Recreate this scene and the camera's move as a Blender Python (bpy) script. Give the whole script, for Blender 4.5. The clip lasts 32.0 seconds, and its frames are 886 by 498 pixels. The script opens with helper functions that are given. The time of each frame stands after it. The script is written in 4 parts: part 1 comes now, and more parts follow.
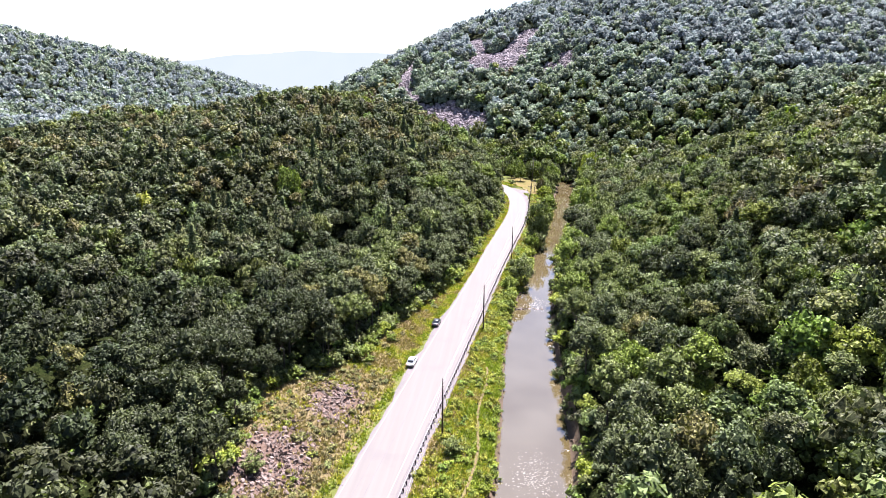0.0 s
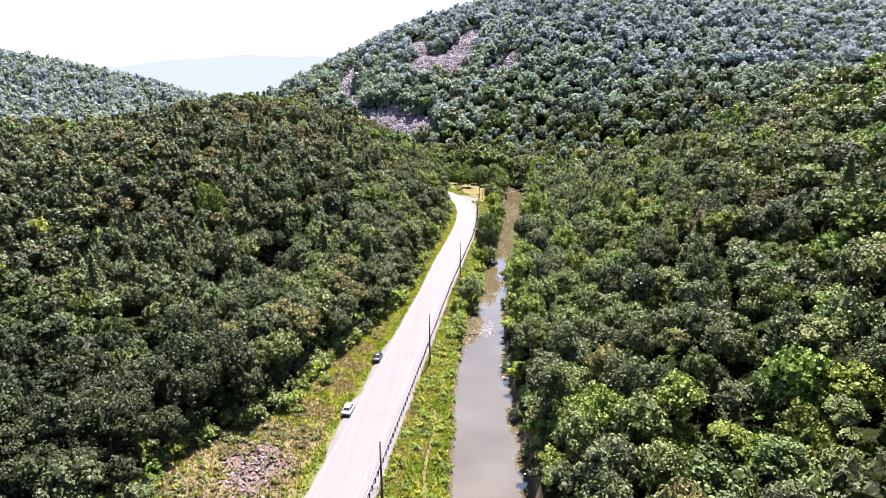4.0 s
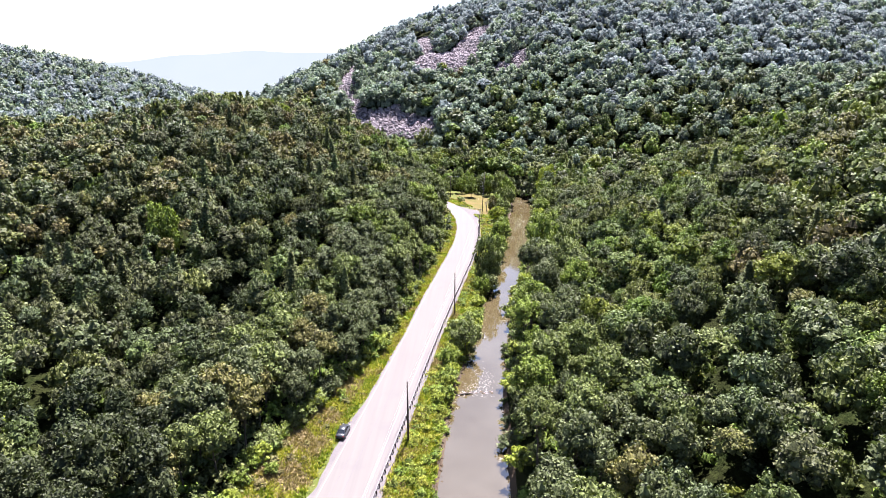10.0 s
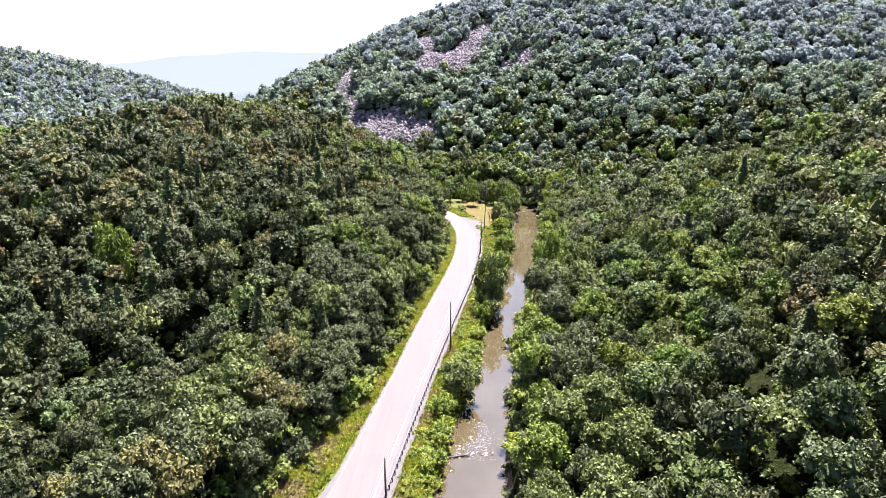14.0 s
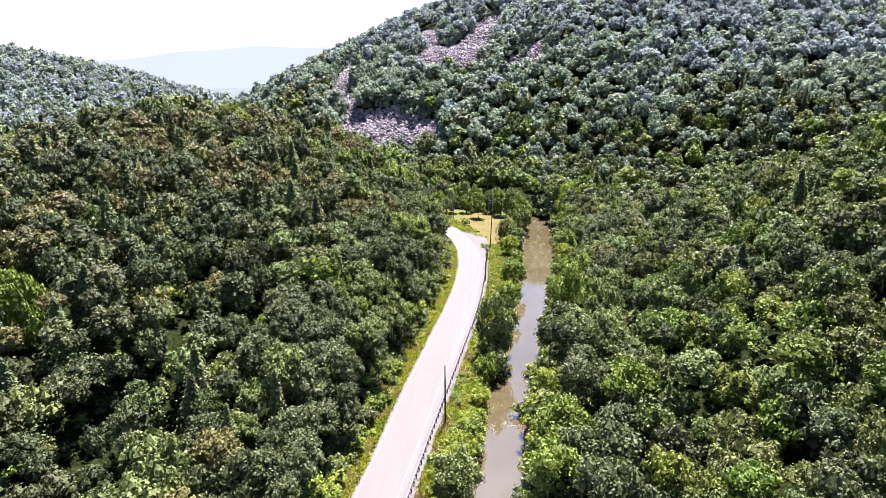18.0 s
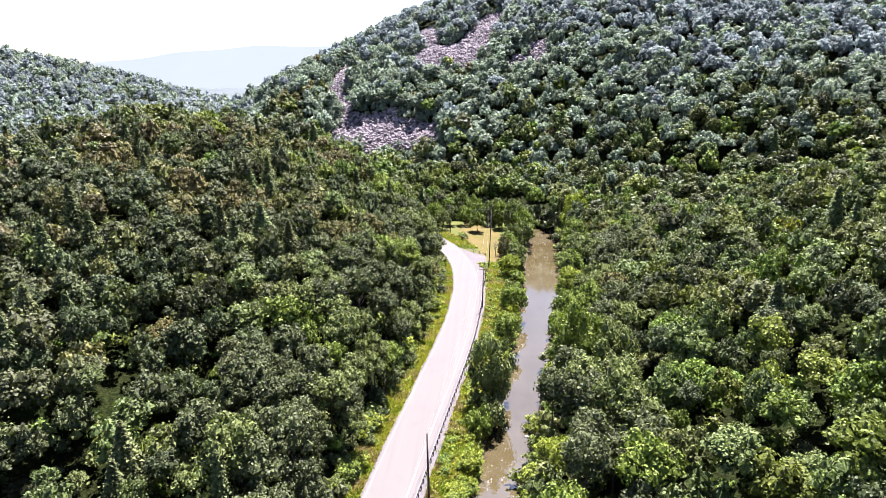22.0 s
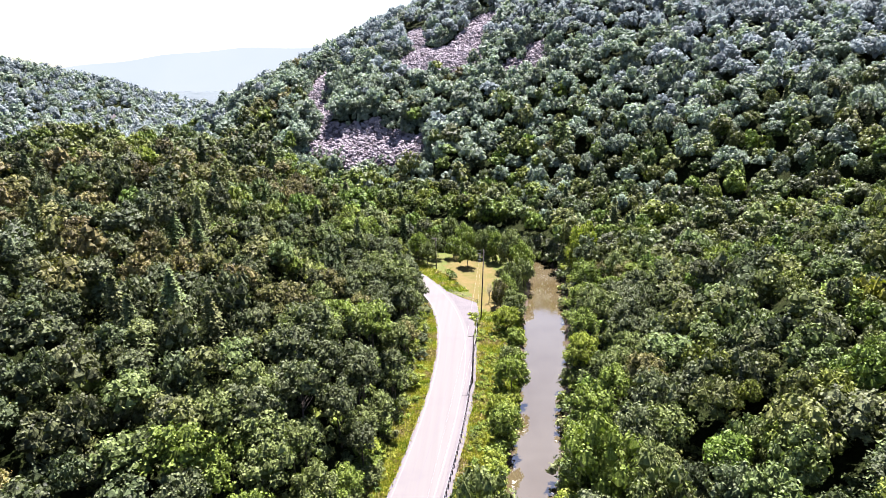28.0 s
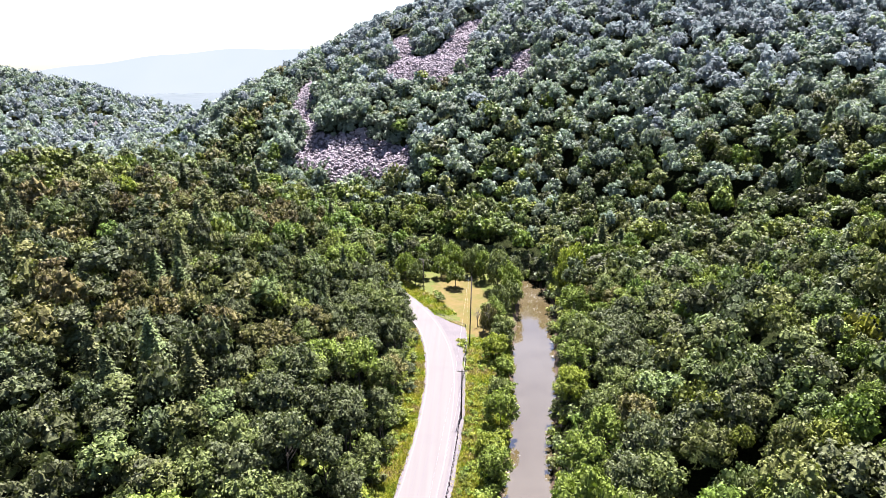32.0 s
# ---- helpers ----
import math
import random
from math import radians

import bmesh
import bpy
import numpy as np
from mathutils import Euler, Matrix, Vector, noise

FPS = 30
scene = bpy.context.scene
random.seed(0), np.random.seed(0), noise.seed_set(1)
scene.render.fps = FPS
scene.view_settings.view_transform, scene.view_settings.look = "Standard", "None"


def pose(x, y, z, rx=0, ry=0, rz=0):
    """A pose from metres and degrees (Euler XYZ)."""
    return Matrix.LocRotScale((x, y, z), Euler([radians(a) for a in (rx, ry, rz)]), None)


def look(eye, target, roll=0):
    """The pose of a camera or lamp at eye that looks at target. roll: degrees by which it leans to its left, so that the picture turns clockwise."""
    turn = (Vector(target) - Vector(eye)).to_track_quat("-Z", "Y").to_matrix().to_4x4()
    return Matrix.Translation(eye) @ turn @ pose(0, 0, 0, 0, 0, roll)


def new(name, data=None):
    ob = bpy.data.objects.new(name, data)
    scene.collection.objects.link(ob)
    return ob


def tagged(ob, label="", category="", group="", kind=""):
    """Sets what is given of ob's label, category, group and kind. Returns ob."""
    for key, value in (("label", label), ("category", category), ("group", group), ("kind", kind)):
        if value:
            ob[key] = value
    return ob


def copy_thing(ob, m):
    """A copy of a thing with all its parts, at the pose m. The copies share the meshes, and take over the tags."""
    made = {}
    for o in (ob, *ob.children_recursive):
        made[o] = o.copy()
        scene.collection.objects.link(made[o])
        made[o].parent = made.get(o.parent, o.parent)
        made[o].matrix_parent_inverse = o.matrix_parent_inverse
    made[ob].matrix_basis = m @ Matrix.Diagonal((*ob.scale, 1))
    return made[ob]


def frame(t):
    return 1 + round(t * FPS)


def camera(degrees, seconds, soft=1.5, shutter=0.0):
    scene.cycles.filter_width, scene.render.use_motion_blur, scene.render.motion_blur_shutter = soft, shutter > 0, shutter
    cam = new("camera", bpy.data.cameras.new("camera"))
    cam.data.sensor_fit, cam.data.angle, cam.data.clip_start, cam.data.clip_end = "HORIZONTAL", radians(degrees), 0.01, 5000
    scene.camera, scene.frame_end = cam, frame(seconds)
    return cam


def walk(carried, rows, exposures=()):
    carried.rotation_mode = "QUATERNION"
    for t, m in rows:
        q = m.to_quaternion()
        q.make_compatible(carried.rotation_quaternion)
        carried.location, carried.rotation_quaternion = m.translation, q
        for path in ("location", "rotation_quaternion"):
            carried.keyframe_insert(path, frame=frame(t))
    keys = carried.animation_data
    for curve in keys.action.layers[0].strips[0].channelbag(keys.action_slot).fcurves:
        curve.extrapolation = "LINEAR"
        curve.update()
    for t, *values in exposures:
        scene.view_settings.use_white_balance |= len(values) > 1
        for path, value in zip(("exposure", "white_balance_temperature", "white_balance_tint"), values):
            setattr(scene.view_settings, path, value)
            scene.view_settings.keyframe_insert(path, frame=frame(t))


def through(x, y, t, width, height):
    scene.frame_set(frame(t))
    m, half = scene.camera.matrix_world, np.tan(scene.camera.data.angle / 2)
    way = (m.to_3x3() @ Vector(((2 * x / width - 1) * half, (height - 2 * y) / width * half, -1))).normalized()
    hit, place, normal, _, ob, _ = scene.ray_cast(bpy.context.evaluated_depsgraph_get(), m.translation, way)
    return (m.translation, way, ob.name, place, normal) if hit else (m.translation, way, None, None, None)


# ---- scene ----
LENS, EXPOSURE, KELVIN, TINT = 70.0, 3.0, 6080, 20
cam = camera(LENS, 32.0, soft=0.6)

# seconds, eye, a point 100 m ahead, roll
PATH = [
    (0, (0.00, 0.00, 64.99), (-10.81, 95.51, 37.39), 0.33),
    (0.5, (-0.03, 2.50, 65.05), (-6.44, 98.38, 37.39), -0.07),
    (1, (-0.05, 4.82, 65.08), (-2.97, 100.86, 37.40), -0.37),
    (1.5, (0.01, 7.04, 65.06), (-2.76, 103.14, 37.57), -0.42),
    (2, (0.15, 9.20, 65.02), (-2.76, 105.38, 37.79), -0.28),
    (3, (0.48, 13.48, 65.12), (-2.41, 109.65, 37.87), -0.26),
    (3.5, (0.73, 15.77, 65.12), (-2.29, 111.93, 37.85), -0.29),
    (5.5, (2.14, 27.41, 65.02), (-1.48, 123.55, 37.73), -0.81),
    (6, (2.50, 30.14, 65.23), (-1.56, 126.27, 37.99), -0.53),
    (7, (3.07, 35.27, 65.70), (-1.16, 131.34, 38.26), -0.36),
    (8, (3.64, 40.45, 65.86), (-0.78, 136.46, 38.25), -0.18),
    (9, (4.17, 45.45, 65.84), (-0.45, 141.43, 38.16), -0.16),
    (10, (4.64, 50.17, 65.99), (0.05, 146.16, 38.32), -0.01),
    (11, (4.84, 54.87, 66.28), (0.33, 150.84, 38.55), 0.26),
    (12, (5.20, 60.69, 66.21), (0.48, 156.62, 38.36), 0.33),
    (13, (5.80, 67.01, 65.93), (0.77, 162.93, 38.09), -0.13),
    (14, (6.25, 73.89, 65.61), (0.80, 169.83, 37.95), -0.20),
    (14.5, (6.40, 77.45, 65.51), (0.25, 173.40, 38.02), -0.38),
    (16.5, (7.01, 97.02, 65.95), (0.08, 192.62, 37.45), -0.16),
    (17, (7.15, 100.83, 66.21), (0.26, 196.44, 37.71), -0.31),
    (18, (7.52, 107.38, 66.71), (0.70, 202.97, 38.17), -0.54),
    (19, (8.04, 112.94, 67.12), (1.28, 208.54, 38.54), -0.57),
    (20, (8.62, 117.52, 67.58), (1.68, 213.12, 39.08), -0.68),
    (21, (9.32, 122.12, 68.16), (1.98, 217.64, 39.47), -0.92),
    (22, (10.19, 127.88, 68.54), (2.38, 223.29, 39.63), -1.08),
    (23, (10.87, 134.48, 68.87), (2.84, 229.79, 39.67), -1.37),
    (24, (10.79, 141.22, 69.10), (3.14, 236.52, 39.77), -1.47),
    (25, (10.06, 148.29, 69.55), (3.19, 243.61, 40.12), -1.56),
    (25.5, (10.00, 151.68, 69.83), (3.19, 247.00, 40.36), -1.50),
    (27.5, (10.82, 165.73, 70.61), (3.81, 261.21, 41.73), -1.44),
    (28, (10.88, 167.93, 70.79), (3.84, 263.41, 41.89), -1.38),
    (29, (10.96, 170.67, 71.14), (3.76, 266.11, 42.19), -1.31),
    (30, (11.08, 171.88, 72.16), (3.67, 267.20, 42.85), -1.26),
    (30.5, (11.10, 172.13, 73.13), (3.66, 267.39, 43.62), -1.28),
    (31, (11.10, 172.18, 74.46), (4.22, 267.50, 45.02), -1.39),
    (31.5, (11.04, 172.25, 75.96), (5.28, 267.66, 46.56), -1.37),
    (32, (10.92, 172.45, 77.46), (5.79, 267.96, 48.28), -1.52),
]
walk(cam, [(t, look(eye, target, roll)) for t, eye, target, roll in PATH], exposures=[(0, EXPOSURE, KELVIN, TINT), (32, EXPOSURE, KELVIN, TINT)])

# ---- daylight: a hazy bright sky, the sun high ahead and a little to the right ----
SUN_HEIGHT, SUN_TURN = radians(63), radians(14)
world = bpy.data.worlds.new("sky")
scene.world = world
world.use_nodes = True
wn = world.node_tree.nodes
sky = wn.new("ShaderNodeTexSky")
sky.sky_type = "NISHITA"
sky.sun_disc = False
sky.sun_elevation, sky.sun_rotation = SUN_HEIGHT, SUN_TURN
sky.air_density, sky.dust_density, sky.ozone_density = 0.9, 0.9, 0.7
world.node_tree.links.new(sky.outputs[0], wn["Background"].inputs[0])
wn["Background"].inputs[1].default_value = 0.036
sun_data = bpy.data.lights.new("sun", "SUN")
sun_data.energy, sun_data.angle, sun_data.color = 5.0, radians(0.55), (1.0, 0.955, 0.89)
sun = new("sun", sun_data)
sun.matrix_world = look((math.sin(SUN_TURN) * 300, math.cos(SUN_TURN) * 300, math.tan(SUN_HEIGHT) * 300), (0, 0, 0))


# ---- materials ----
def material(name, colour, rough=0.8, spec=0.3, metal=0.0):
    m = bpy.data.materials.new(name)
    m.use_nodes = True
    b = m.node_tree.nodes["Principled BSDF"]
    b.inputs["Base Color"].default_value = (*colour, 1)
    b.inputs["Roughness"].default_value = rough
    b.inputs["Metallic"].default_value = metal
    b.inputs["Specular IOR Level"].default_value = spec
    return m, m.node_tree.nodes, m.node_tree.links, b


def mixed(nodes, links, a, b, factor, blend="MIX"):
    """A colour mix of two sockets or colours."""
    n = nodes.new("ShaderNodeMix")
    n.data_type, n.blend_type = "RGBA", blend
    for sock, v in ((n.inputs[6], a), (n.inputs[7], b), (n.inputs[0], factor)):
        if isinstance(v, tuple):
            sock.default_value = (*v, 1)
        elif isinstance(v, (int, float)):
            sock.default_value = v
        else:
            links.new(v, sock)
    return n.outputs[2]


def noise_at(nodes, links, scale, detail=4.0, rough=0.6, low=0.35, high=0.65):
    """Noise over the world's metres, stretched between low and high."""
    g = nodes.new("ShaderNodeNewGeometry")
    n = nodes.new("ShaderNodeTexNoise")
    n.inputs["Scale"].default_value, n.inputs["Detail"].default_value, n.inputs["Roughness"].default_value = scale, detail, rough
    links.new(g.outputs["Position"], n.inputs["Vector"])
    r = nodes.new("ShaderNodeMapRange")
    r.inputs[1].default_value, r.inputs[2].default_value = low, high
    links.new(n.outputs["Fac"], r.inputs[0])
    return r.outputs[0]


def bumped(nodes, links, b, height, distance, strength=0.6):
    n = nodes.new("ShaderNodeBump")
    n.inputs["Strength"].default_value, n.inputs["Distance"].default_value = strength, distance
    links.new(height, n.inputs["Height"])
    links.new(n.outputs[0], b.inputs["Normal"])


def surface(name, one, two, three, coarse, fine, rough=0.85, relief=0.05, spec=0.25):
    """Earth, stone or paving: three tones at a coarse and a fine size in 1/metres, with relief."""
    m, n, l, b = material(name, one, rough, spec)
    c = mixed(n, l, one, two, noise_at(n, l, coarse))
    c = mixed(n, l, c, three, noise_at(n, l, fine, 6, 0.7, 0.45, 0.75))
    l.new(c, b.inputs["Base Color"])
    bumped(n, l, b, noise_at(n, l, fine * 1.7, 6, 0.7, 0.2, 0.8), relief)
    return m


def leaves(name, dark, light, pale, gloss=0.46, clear=0.18, through=(1.0, 1.15, 0.45)):
    """Foliage that lets some light through; every tree differs a little, its leaf sprays from near black to light."""
    m, n, l, b = material(name, dark, gloss, 0.1)
    g = n.new("ShaderNodeNewGeometry")
    o = n.new("ShaderNodeObjectInfo")
    # random spray tone; its near-black end puts leaf-gap shade into the colour
    blend = n.new("ShaderNodeMath")
    blend.operation = "MULTIPLY"
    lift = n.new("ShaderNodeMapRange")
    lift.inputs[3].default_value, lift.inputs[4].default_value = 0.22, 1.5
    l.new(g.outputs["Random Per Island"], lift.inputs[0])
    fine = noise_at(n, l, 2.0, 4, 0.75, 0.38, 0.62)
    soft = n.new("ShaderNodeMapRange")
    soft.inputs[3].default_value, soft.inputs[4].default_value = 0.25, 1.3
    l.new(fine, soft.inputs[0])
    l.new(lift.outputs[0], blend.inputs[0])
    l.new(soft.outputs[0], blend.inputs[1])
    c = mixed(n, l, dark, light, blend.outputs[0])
    c = mixed(n, l, c, pale, noise_at(n, l, 0.11, 2, 0.5, 0.55, 0.95))
    bumped(n, l, b, fine, 0.2, 0.3)
    hue = n.new("ShaderNodeHueSaturation")
    r = n.new("ShaderNodeMapRange")
    r.inputs[3].default_value, r.inputs[4].default_value = 0.88, 1.14
    l.new(o.outputs["Random"], r.inputs[0])
    # every tree of a joined wood has a tone of its own, -1 to 1
    own = n.new("ShaderNodeAttribute")
    own.attribute_name = "tone"
    value = n.new("ShaderNodeMapRange")
    value.inputs[1].default_value, value.inputs[2].default_value = -1.0, 1.0
    value.inputs[3].default_value, value.inputs[4].default_value = 0.7, 1.3
    l.new(own.outputs["Fac"], value.inputs[0])
    both = n.new("ShaderNodeMath")
    both.operation = "MULTIPLY"
    l.new(r.outputs[0], both.inputs[0])
    l.new(value.outputs[0], both.inputs[1])
    l.new(both.outputs[0], hue.inputs["Value"])
    swing = n.new("ShaderNodeMath")
    swing.operation = "SINE"
    many = n.new("ShaderNodeMath")
    many.operation = "MULTIPLY"
    many.inputs[1].default_value = 23.0
    l.new(own.outputs["Fac"], many.inputs[0])
    l.new(many.outputs[0], swing.inputs[0])
    turn = n.new("ShaderNodeMapRange")
    turn.inputs[1].default_value, turn.inputs[2].default_value = -1.0, 1.0
    turn.inputs[3].default_value, turn.inputs[4].default_value = 0.478, 0.522
    l.new(swing.outputs[0], turn.inputs[0])
    l.new(turn.outputs[0], hue.inputs["Hue"])
    l.new(c, hue.inputs["Color"])
    l.new(hue.outputs[0], b.inputs["Base Color"])
    t = n.new("ShaderNodeBsdfTranslucent")
    warm = mixed(n, l, hue.outputs[0], through, 1.0, "MULTIPLY")
    l.new(warm, t.inputs["Color"])
    mix = n.new("ShaderNodeMixShader")
    mix.inputs[0].default_value = clear
    l.new(b.outputs[0], mix.inputs[1])
    l.new(t.outputs[0], mix.inputs[2])
    l.new(mix.outputs[0], n["Material Output"].inputs["Surface"])
    return m


LEAF = [
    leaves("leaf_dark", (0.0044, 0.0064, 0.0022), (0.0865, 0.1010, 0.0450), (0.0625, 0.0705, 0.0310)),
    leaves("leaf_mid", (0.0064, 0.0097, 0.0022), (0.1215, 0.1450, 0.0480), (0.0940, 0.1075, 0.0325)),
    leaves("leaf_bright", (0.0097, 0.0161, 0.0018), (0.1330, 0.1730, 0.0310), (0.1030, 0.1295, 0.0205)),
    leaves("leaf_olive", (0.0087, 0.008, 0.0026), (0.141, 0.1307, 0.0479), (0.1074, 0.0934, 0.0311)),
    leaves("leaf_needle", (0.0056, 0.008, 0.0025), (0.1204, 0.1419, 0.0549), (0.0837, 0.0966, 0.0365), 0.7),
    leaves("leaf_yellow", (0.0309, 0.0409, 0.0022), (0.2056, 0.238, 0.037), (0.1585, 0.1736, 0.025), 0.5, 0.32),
    # the next two have the distance's haze put into pale, blued leaf colours
    leaves("leaf_hazed", (0.142, 0.160, 0.163), (0.192, 0.217, 0.216), (0.178, 0.201, 0.200), 0.8, 0.40, (0.9, 1.0, 0.95)),
    leaves("leaf_half_hazed", (0.072, 0.089, 0.071), (0.169, 0.206, 0.149), (0.147, 0.177, 0.131), 0.6, 0.30, (1.0, 1.1, 0.7)),
    # darkened copy of leaf_dark, given out by place
    leaves("leaf_darkened", (0.0031, 0.0046, 0.0015), (0.0422, 0.0507, 0.0221), (0.0286, 0.0347, 0.014)),
]
DARK, MID, BRIGHT, OLIVE, NEEDLE, YELLOW, HAZED, HALF_HAZED, DARKENED = range(9)
BARK = surface("bark", (0.045, 0.035, 0.0275), (0.07, 0.0575, 0.045), (0.025, 0.02, 0.016), 1.5, 9, 0.9, 0.03)
DEADWOOD = surface("dead_wood", (0.15, 0.13, 0.11), (0.2, 0.18, 0.155), (0.1, 0.085, 0.07), 1.5, 9, 0.9, 0.02)
# near black: shade under the crowns is put into the floor's colour
FLOOR = surface("shade_dark_leafy_floor", (0.004, 0.007, 0.0015), (0.008, 0.009, 0.003), (0.022, 0.027, 0.008), 0.12, 1.5, 0.95, 0.6, 0.02)
GRASS = surface("rough_grass", (0.046, 0.058, 0.012), (0.066, 0.064, 0.022), (0.034, 0.047, 0.008), 0.22, 1.6, 0.95, 0.2, 0.05)
STRAW = surface("dry_grass", (0.074, 0.055, 0.030), (0.058, 0.051, 0.017), (0.094, 0.069, 0.044), 0.25, 1.8, 0.95, 0.18, 0.05)
FIELD = surface("mown_dry_grass", (0.0725, 0.0535, 0.0175), (0.0425, 0.044, 0.008), (0.085, 0.059, 0.03), 0.14, 0.9, 0.95, 0.08, 0.08)
RUBBLE = surface("stone_rubble", (0.046, 0.038, 0.041), (0.032, 0.026, 0.028), (0.068, 0.057, 0.061), 0.25, 1.4, 0.9, 0.5, 0.05)
STONE = surface("grey_pink_stone", (0.155, 0.130, 0.142), (0.20, 0.172, 0.185), (0.10, 0.083, 0.09), 0.35, 2.6, 0.85, 0.12)
REDROCK = surface("red_brown_earth", (0.052, 0.034, 0.026), (0.075, 0.052, 0.042), (0.030, 0.019, 0.014), 1.3, 4.0, 0.9, 0.1, 0.05)
SLAB = surface("pinkish_brown_slabs", (0.098, 0.072, 0.064), (0.140, 0.112, 0.102), (0.055, 0.038, 0.031), 1.1, 3.5, 0.85, 0.06, 0.12)
GRAVEL = surface("gravel", (0.072, 0.065, 0.067), (0.086, 0.077, 0.078), (0.056, 0.05, 0.052), 0.3, 7, 0.95, 0.05, 0.1)
MUD = surface("river_mud", (0.035, 0.024, 0.015), (0.05, 0.035, 0.0225), (0.0225, 0.016, 0.01), 0.4, 2.4, 0.7, 0.1, 0.1)
# blue-grey of haze over the distant plain is put into this colour
FARLAND = surface("hazed_far_fields", (0.055, 0.066, 0.070), (0.064, 0.074, 0.077), (0.045, 0.055, 0.058), 0.004, 0.02, 0.95, 0.1, 0.02)


def paving_material():
    """Pale worn paving, rubbed lighter and darker in long streaks by the wheels."""
    m, n, l, b = material("pale_worn_paving", (0.074, 0.066, 0.066), 0.85, 0.15)
    g = n.new("ShaderNodeNewGeometry")
    squash = n.new("ShaderNodeMapping")
    squash.inputs["Scale"].default_value = (0.9, 0.02, 1.0)
    squash.inputs["Rotation"].default_value = (0, 0, radians(6.5))
    l.new(g.outputs["Position"], squash.inputs["Vector"])
    streak = n.new("ShaderNodeTexNoise")
    streak.inputs["Scale"].default_value, streak.inputs["Detail"].default_value = 1.0, 5.0
    l.new(squash.outputs[0], streak.inputs["Vector"])
    r = n.new("ShaderNodeMapRange")
    r.inputs[1].default_value, r.inputs[2].default_value = 0.32, 0.68
    l.new(streak.outputs["Fac"], r.inputs[0])
    c = mixed(n, l, (0.0715, 0.0645, 0.0625), (0.081, 0.0740, 0.0695), r.outputs[0])
    c = mixed(n, l, c, (0.064, 0.057, 0.06), noise_at(n, l, 0.12, 4, 0.6, 0.55, 0.85))
    c = mixed(n, l, c, (0.06, 0.053, 0.055), noise_at(n, l, 4.0, 5, 0.7, 0.6, 0.95))
    l.new(c, b.inputs["Base Color"])
    bumped(n, l, b, noise_at(n, l, 9.0, 5, 0.7, 0.2, 0.8), 0.004, 0.3)
    return m


PAVING = paving_material()
SEAM = surface("tar_seam", (0.06, 0.0525, 0.06), (0.075, 0.065, 0.0725), (0.05, 0.0425, 0.05), 0.4, 5, 0.85, 0.01)
PAINT = surface("worn_white_line", (0.090, 0.083, 0.088), (0.105, 0.098, 0.104), (0.072, 0.065, 0.07), 0.6, 5, 0.7, 0.003)
STEEL = surface("galvanised_rail_steel", (0.2, 0.185, 0.2), (0.24, 0.225, 0.24), (0.15, 0.13, 0.14), 0.5, 6, 0.45, 0.005, 0.5)
WOOD = surface("creosoted_pole_wood", (0.0375, 0.0275, 0.025), (0.055, 0.0425, 0.0375), (0.025, 0.018, 0.0165), 0.6, 8, 0.9, 0.01)
GREYWOOD = surface("grey_timber", (0.11, 0.095, 0.08), (0.14, 0.125, 0.105), (0.075, 0.06, 0.05), 0.6, 8, 0.9, 0.01)
WIRE = material("aluminium_wire", (0.55, 0.55, 0.55), 0.4, 0.5, 0.8)[0]
CERAMIC = material("grey_ceramic", (0.25, 0.25, 0.25), 0.25, 0.5)[0]


def water_material():
    m, n, l, b = material("river_water", (0.045, 0.03, 0.0125), 0.03, 0.6)
    c = mixed(n, l, (0.036, 0.0265, 0.011), (0.050, 0.040, 0.0225), noise_at(n, l, 0.07, 4, 0.6))
    b.inputs["IOR"].default_value = 2.1
    l.new(c, b.inputs["Base Color"])
    bumped(n, l, b, noise_at(n, l, 1.3, 4, 0.6, 0.2, 0.8), 0.012, 0.2)
    return m


WATER = water_material()
FOAM = surface("broken_white_water", (0.12, 0.115, 0.11), (0.18, 0.175, 0.17), (0.07, 0.062, 0.055), 1.2, 6, 0.55, 0.05, 0.2)


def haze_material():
    m = bpy.data.materials.new("painted_haze")
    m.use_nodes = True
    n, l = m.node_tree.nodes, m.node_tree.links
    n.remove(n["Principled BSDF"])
    # the ridge's haze is put in as an even pale blue glow
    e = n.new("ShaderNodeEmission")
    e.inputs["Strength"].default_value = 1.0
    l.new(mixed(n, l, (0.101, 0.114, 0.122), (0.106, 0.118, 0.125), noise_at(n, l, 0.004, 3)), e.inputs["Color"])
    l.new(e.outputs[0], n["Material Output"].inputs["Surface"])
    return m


HAZE = haze_material()


# ---- the shape of the valley ----
def smooth_line(pairs):
    """A function that runs smoothly through (y, value) pairs."""
    ys, vs = np.array(pairs, float).T
    fine = np.linspace(ys[0], ys[-1], 600)
    flat = np.interp(fine, ys, vs)
    pad = np.pad(flat, 12, mode="reflect", reflect_type="odd")
    soft = np.convolve(pad, np.ones(25) / 25, "valid")
    return lambda y: np.interp(y, fine, soft)


# the road's left and right edges and the river's middle, by distance up the valley
hill_line = smooth_line([(-200, -55), (60, -27.6), (94, -24), (130, -19.8), (156, -16.9), (200, -12), (232, -9.0), (252, -6.6), (280, -3.6), (305, -2.6), (320, -3.0), (338, -4.6), (369, -9.5), (395, -18), (420, -31), (440, -50), (470, -90)])
road_left = smooth_line([(-200, -55), (60, -28.7), (94, -25), (130, -20.7), (156, -17.6), (200, -12.3), (232, -9.1), (252, -6.6), (280, -3.0), (305, -1.5), (320, -1.8), (338, -4.0), (350, -7.6), (361, -13), (371, -20), (380, -27), (390, -36), (400, -47), (420, -74), (440, -110), (470, -165)])
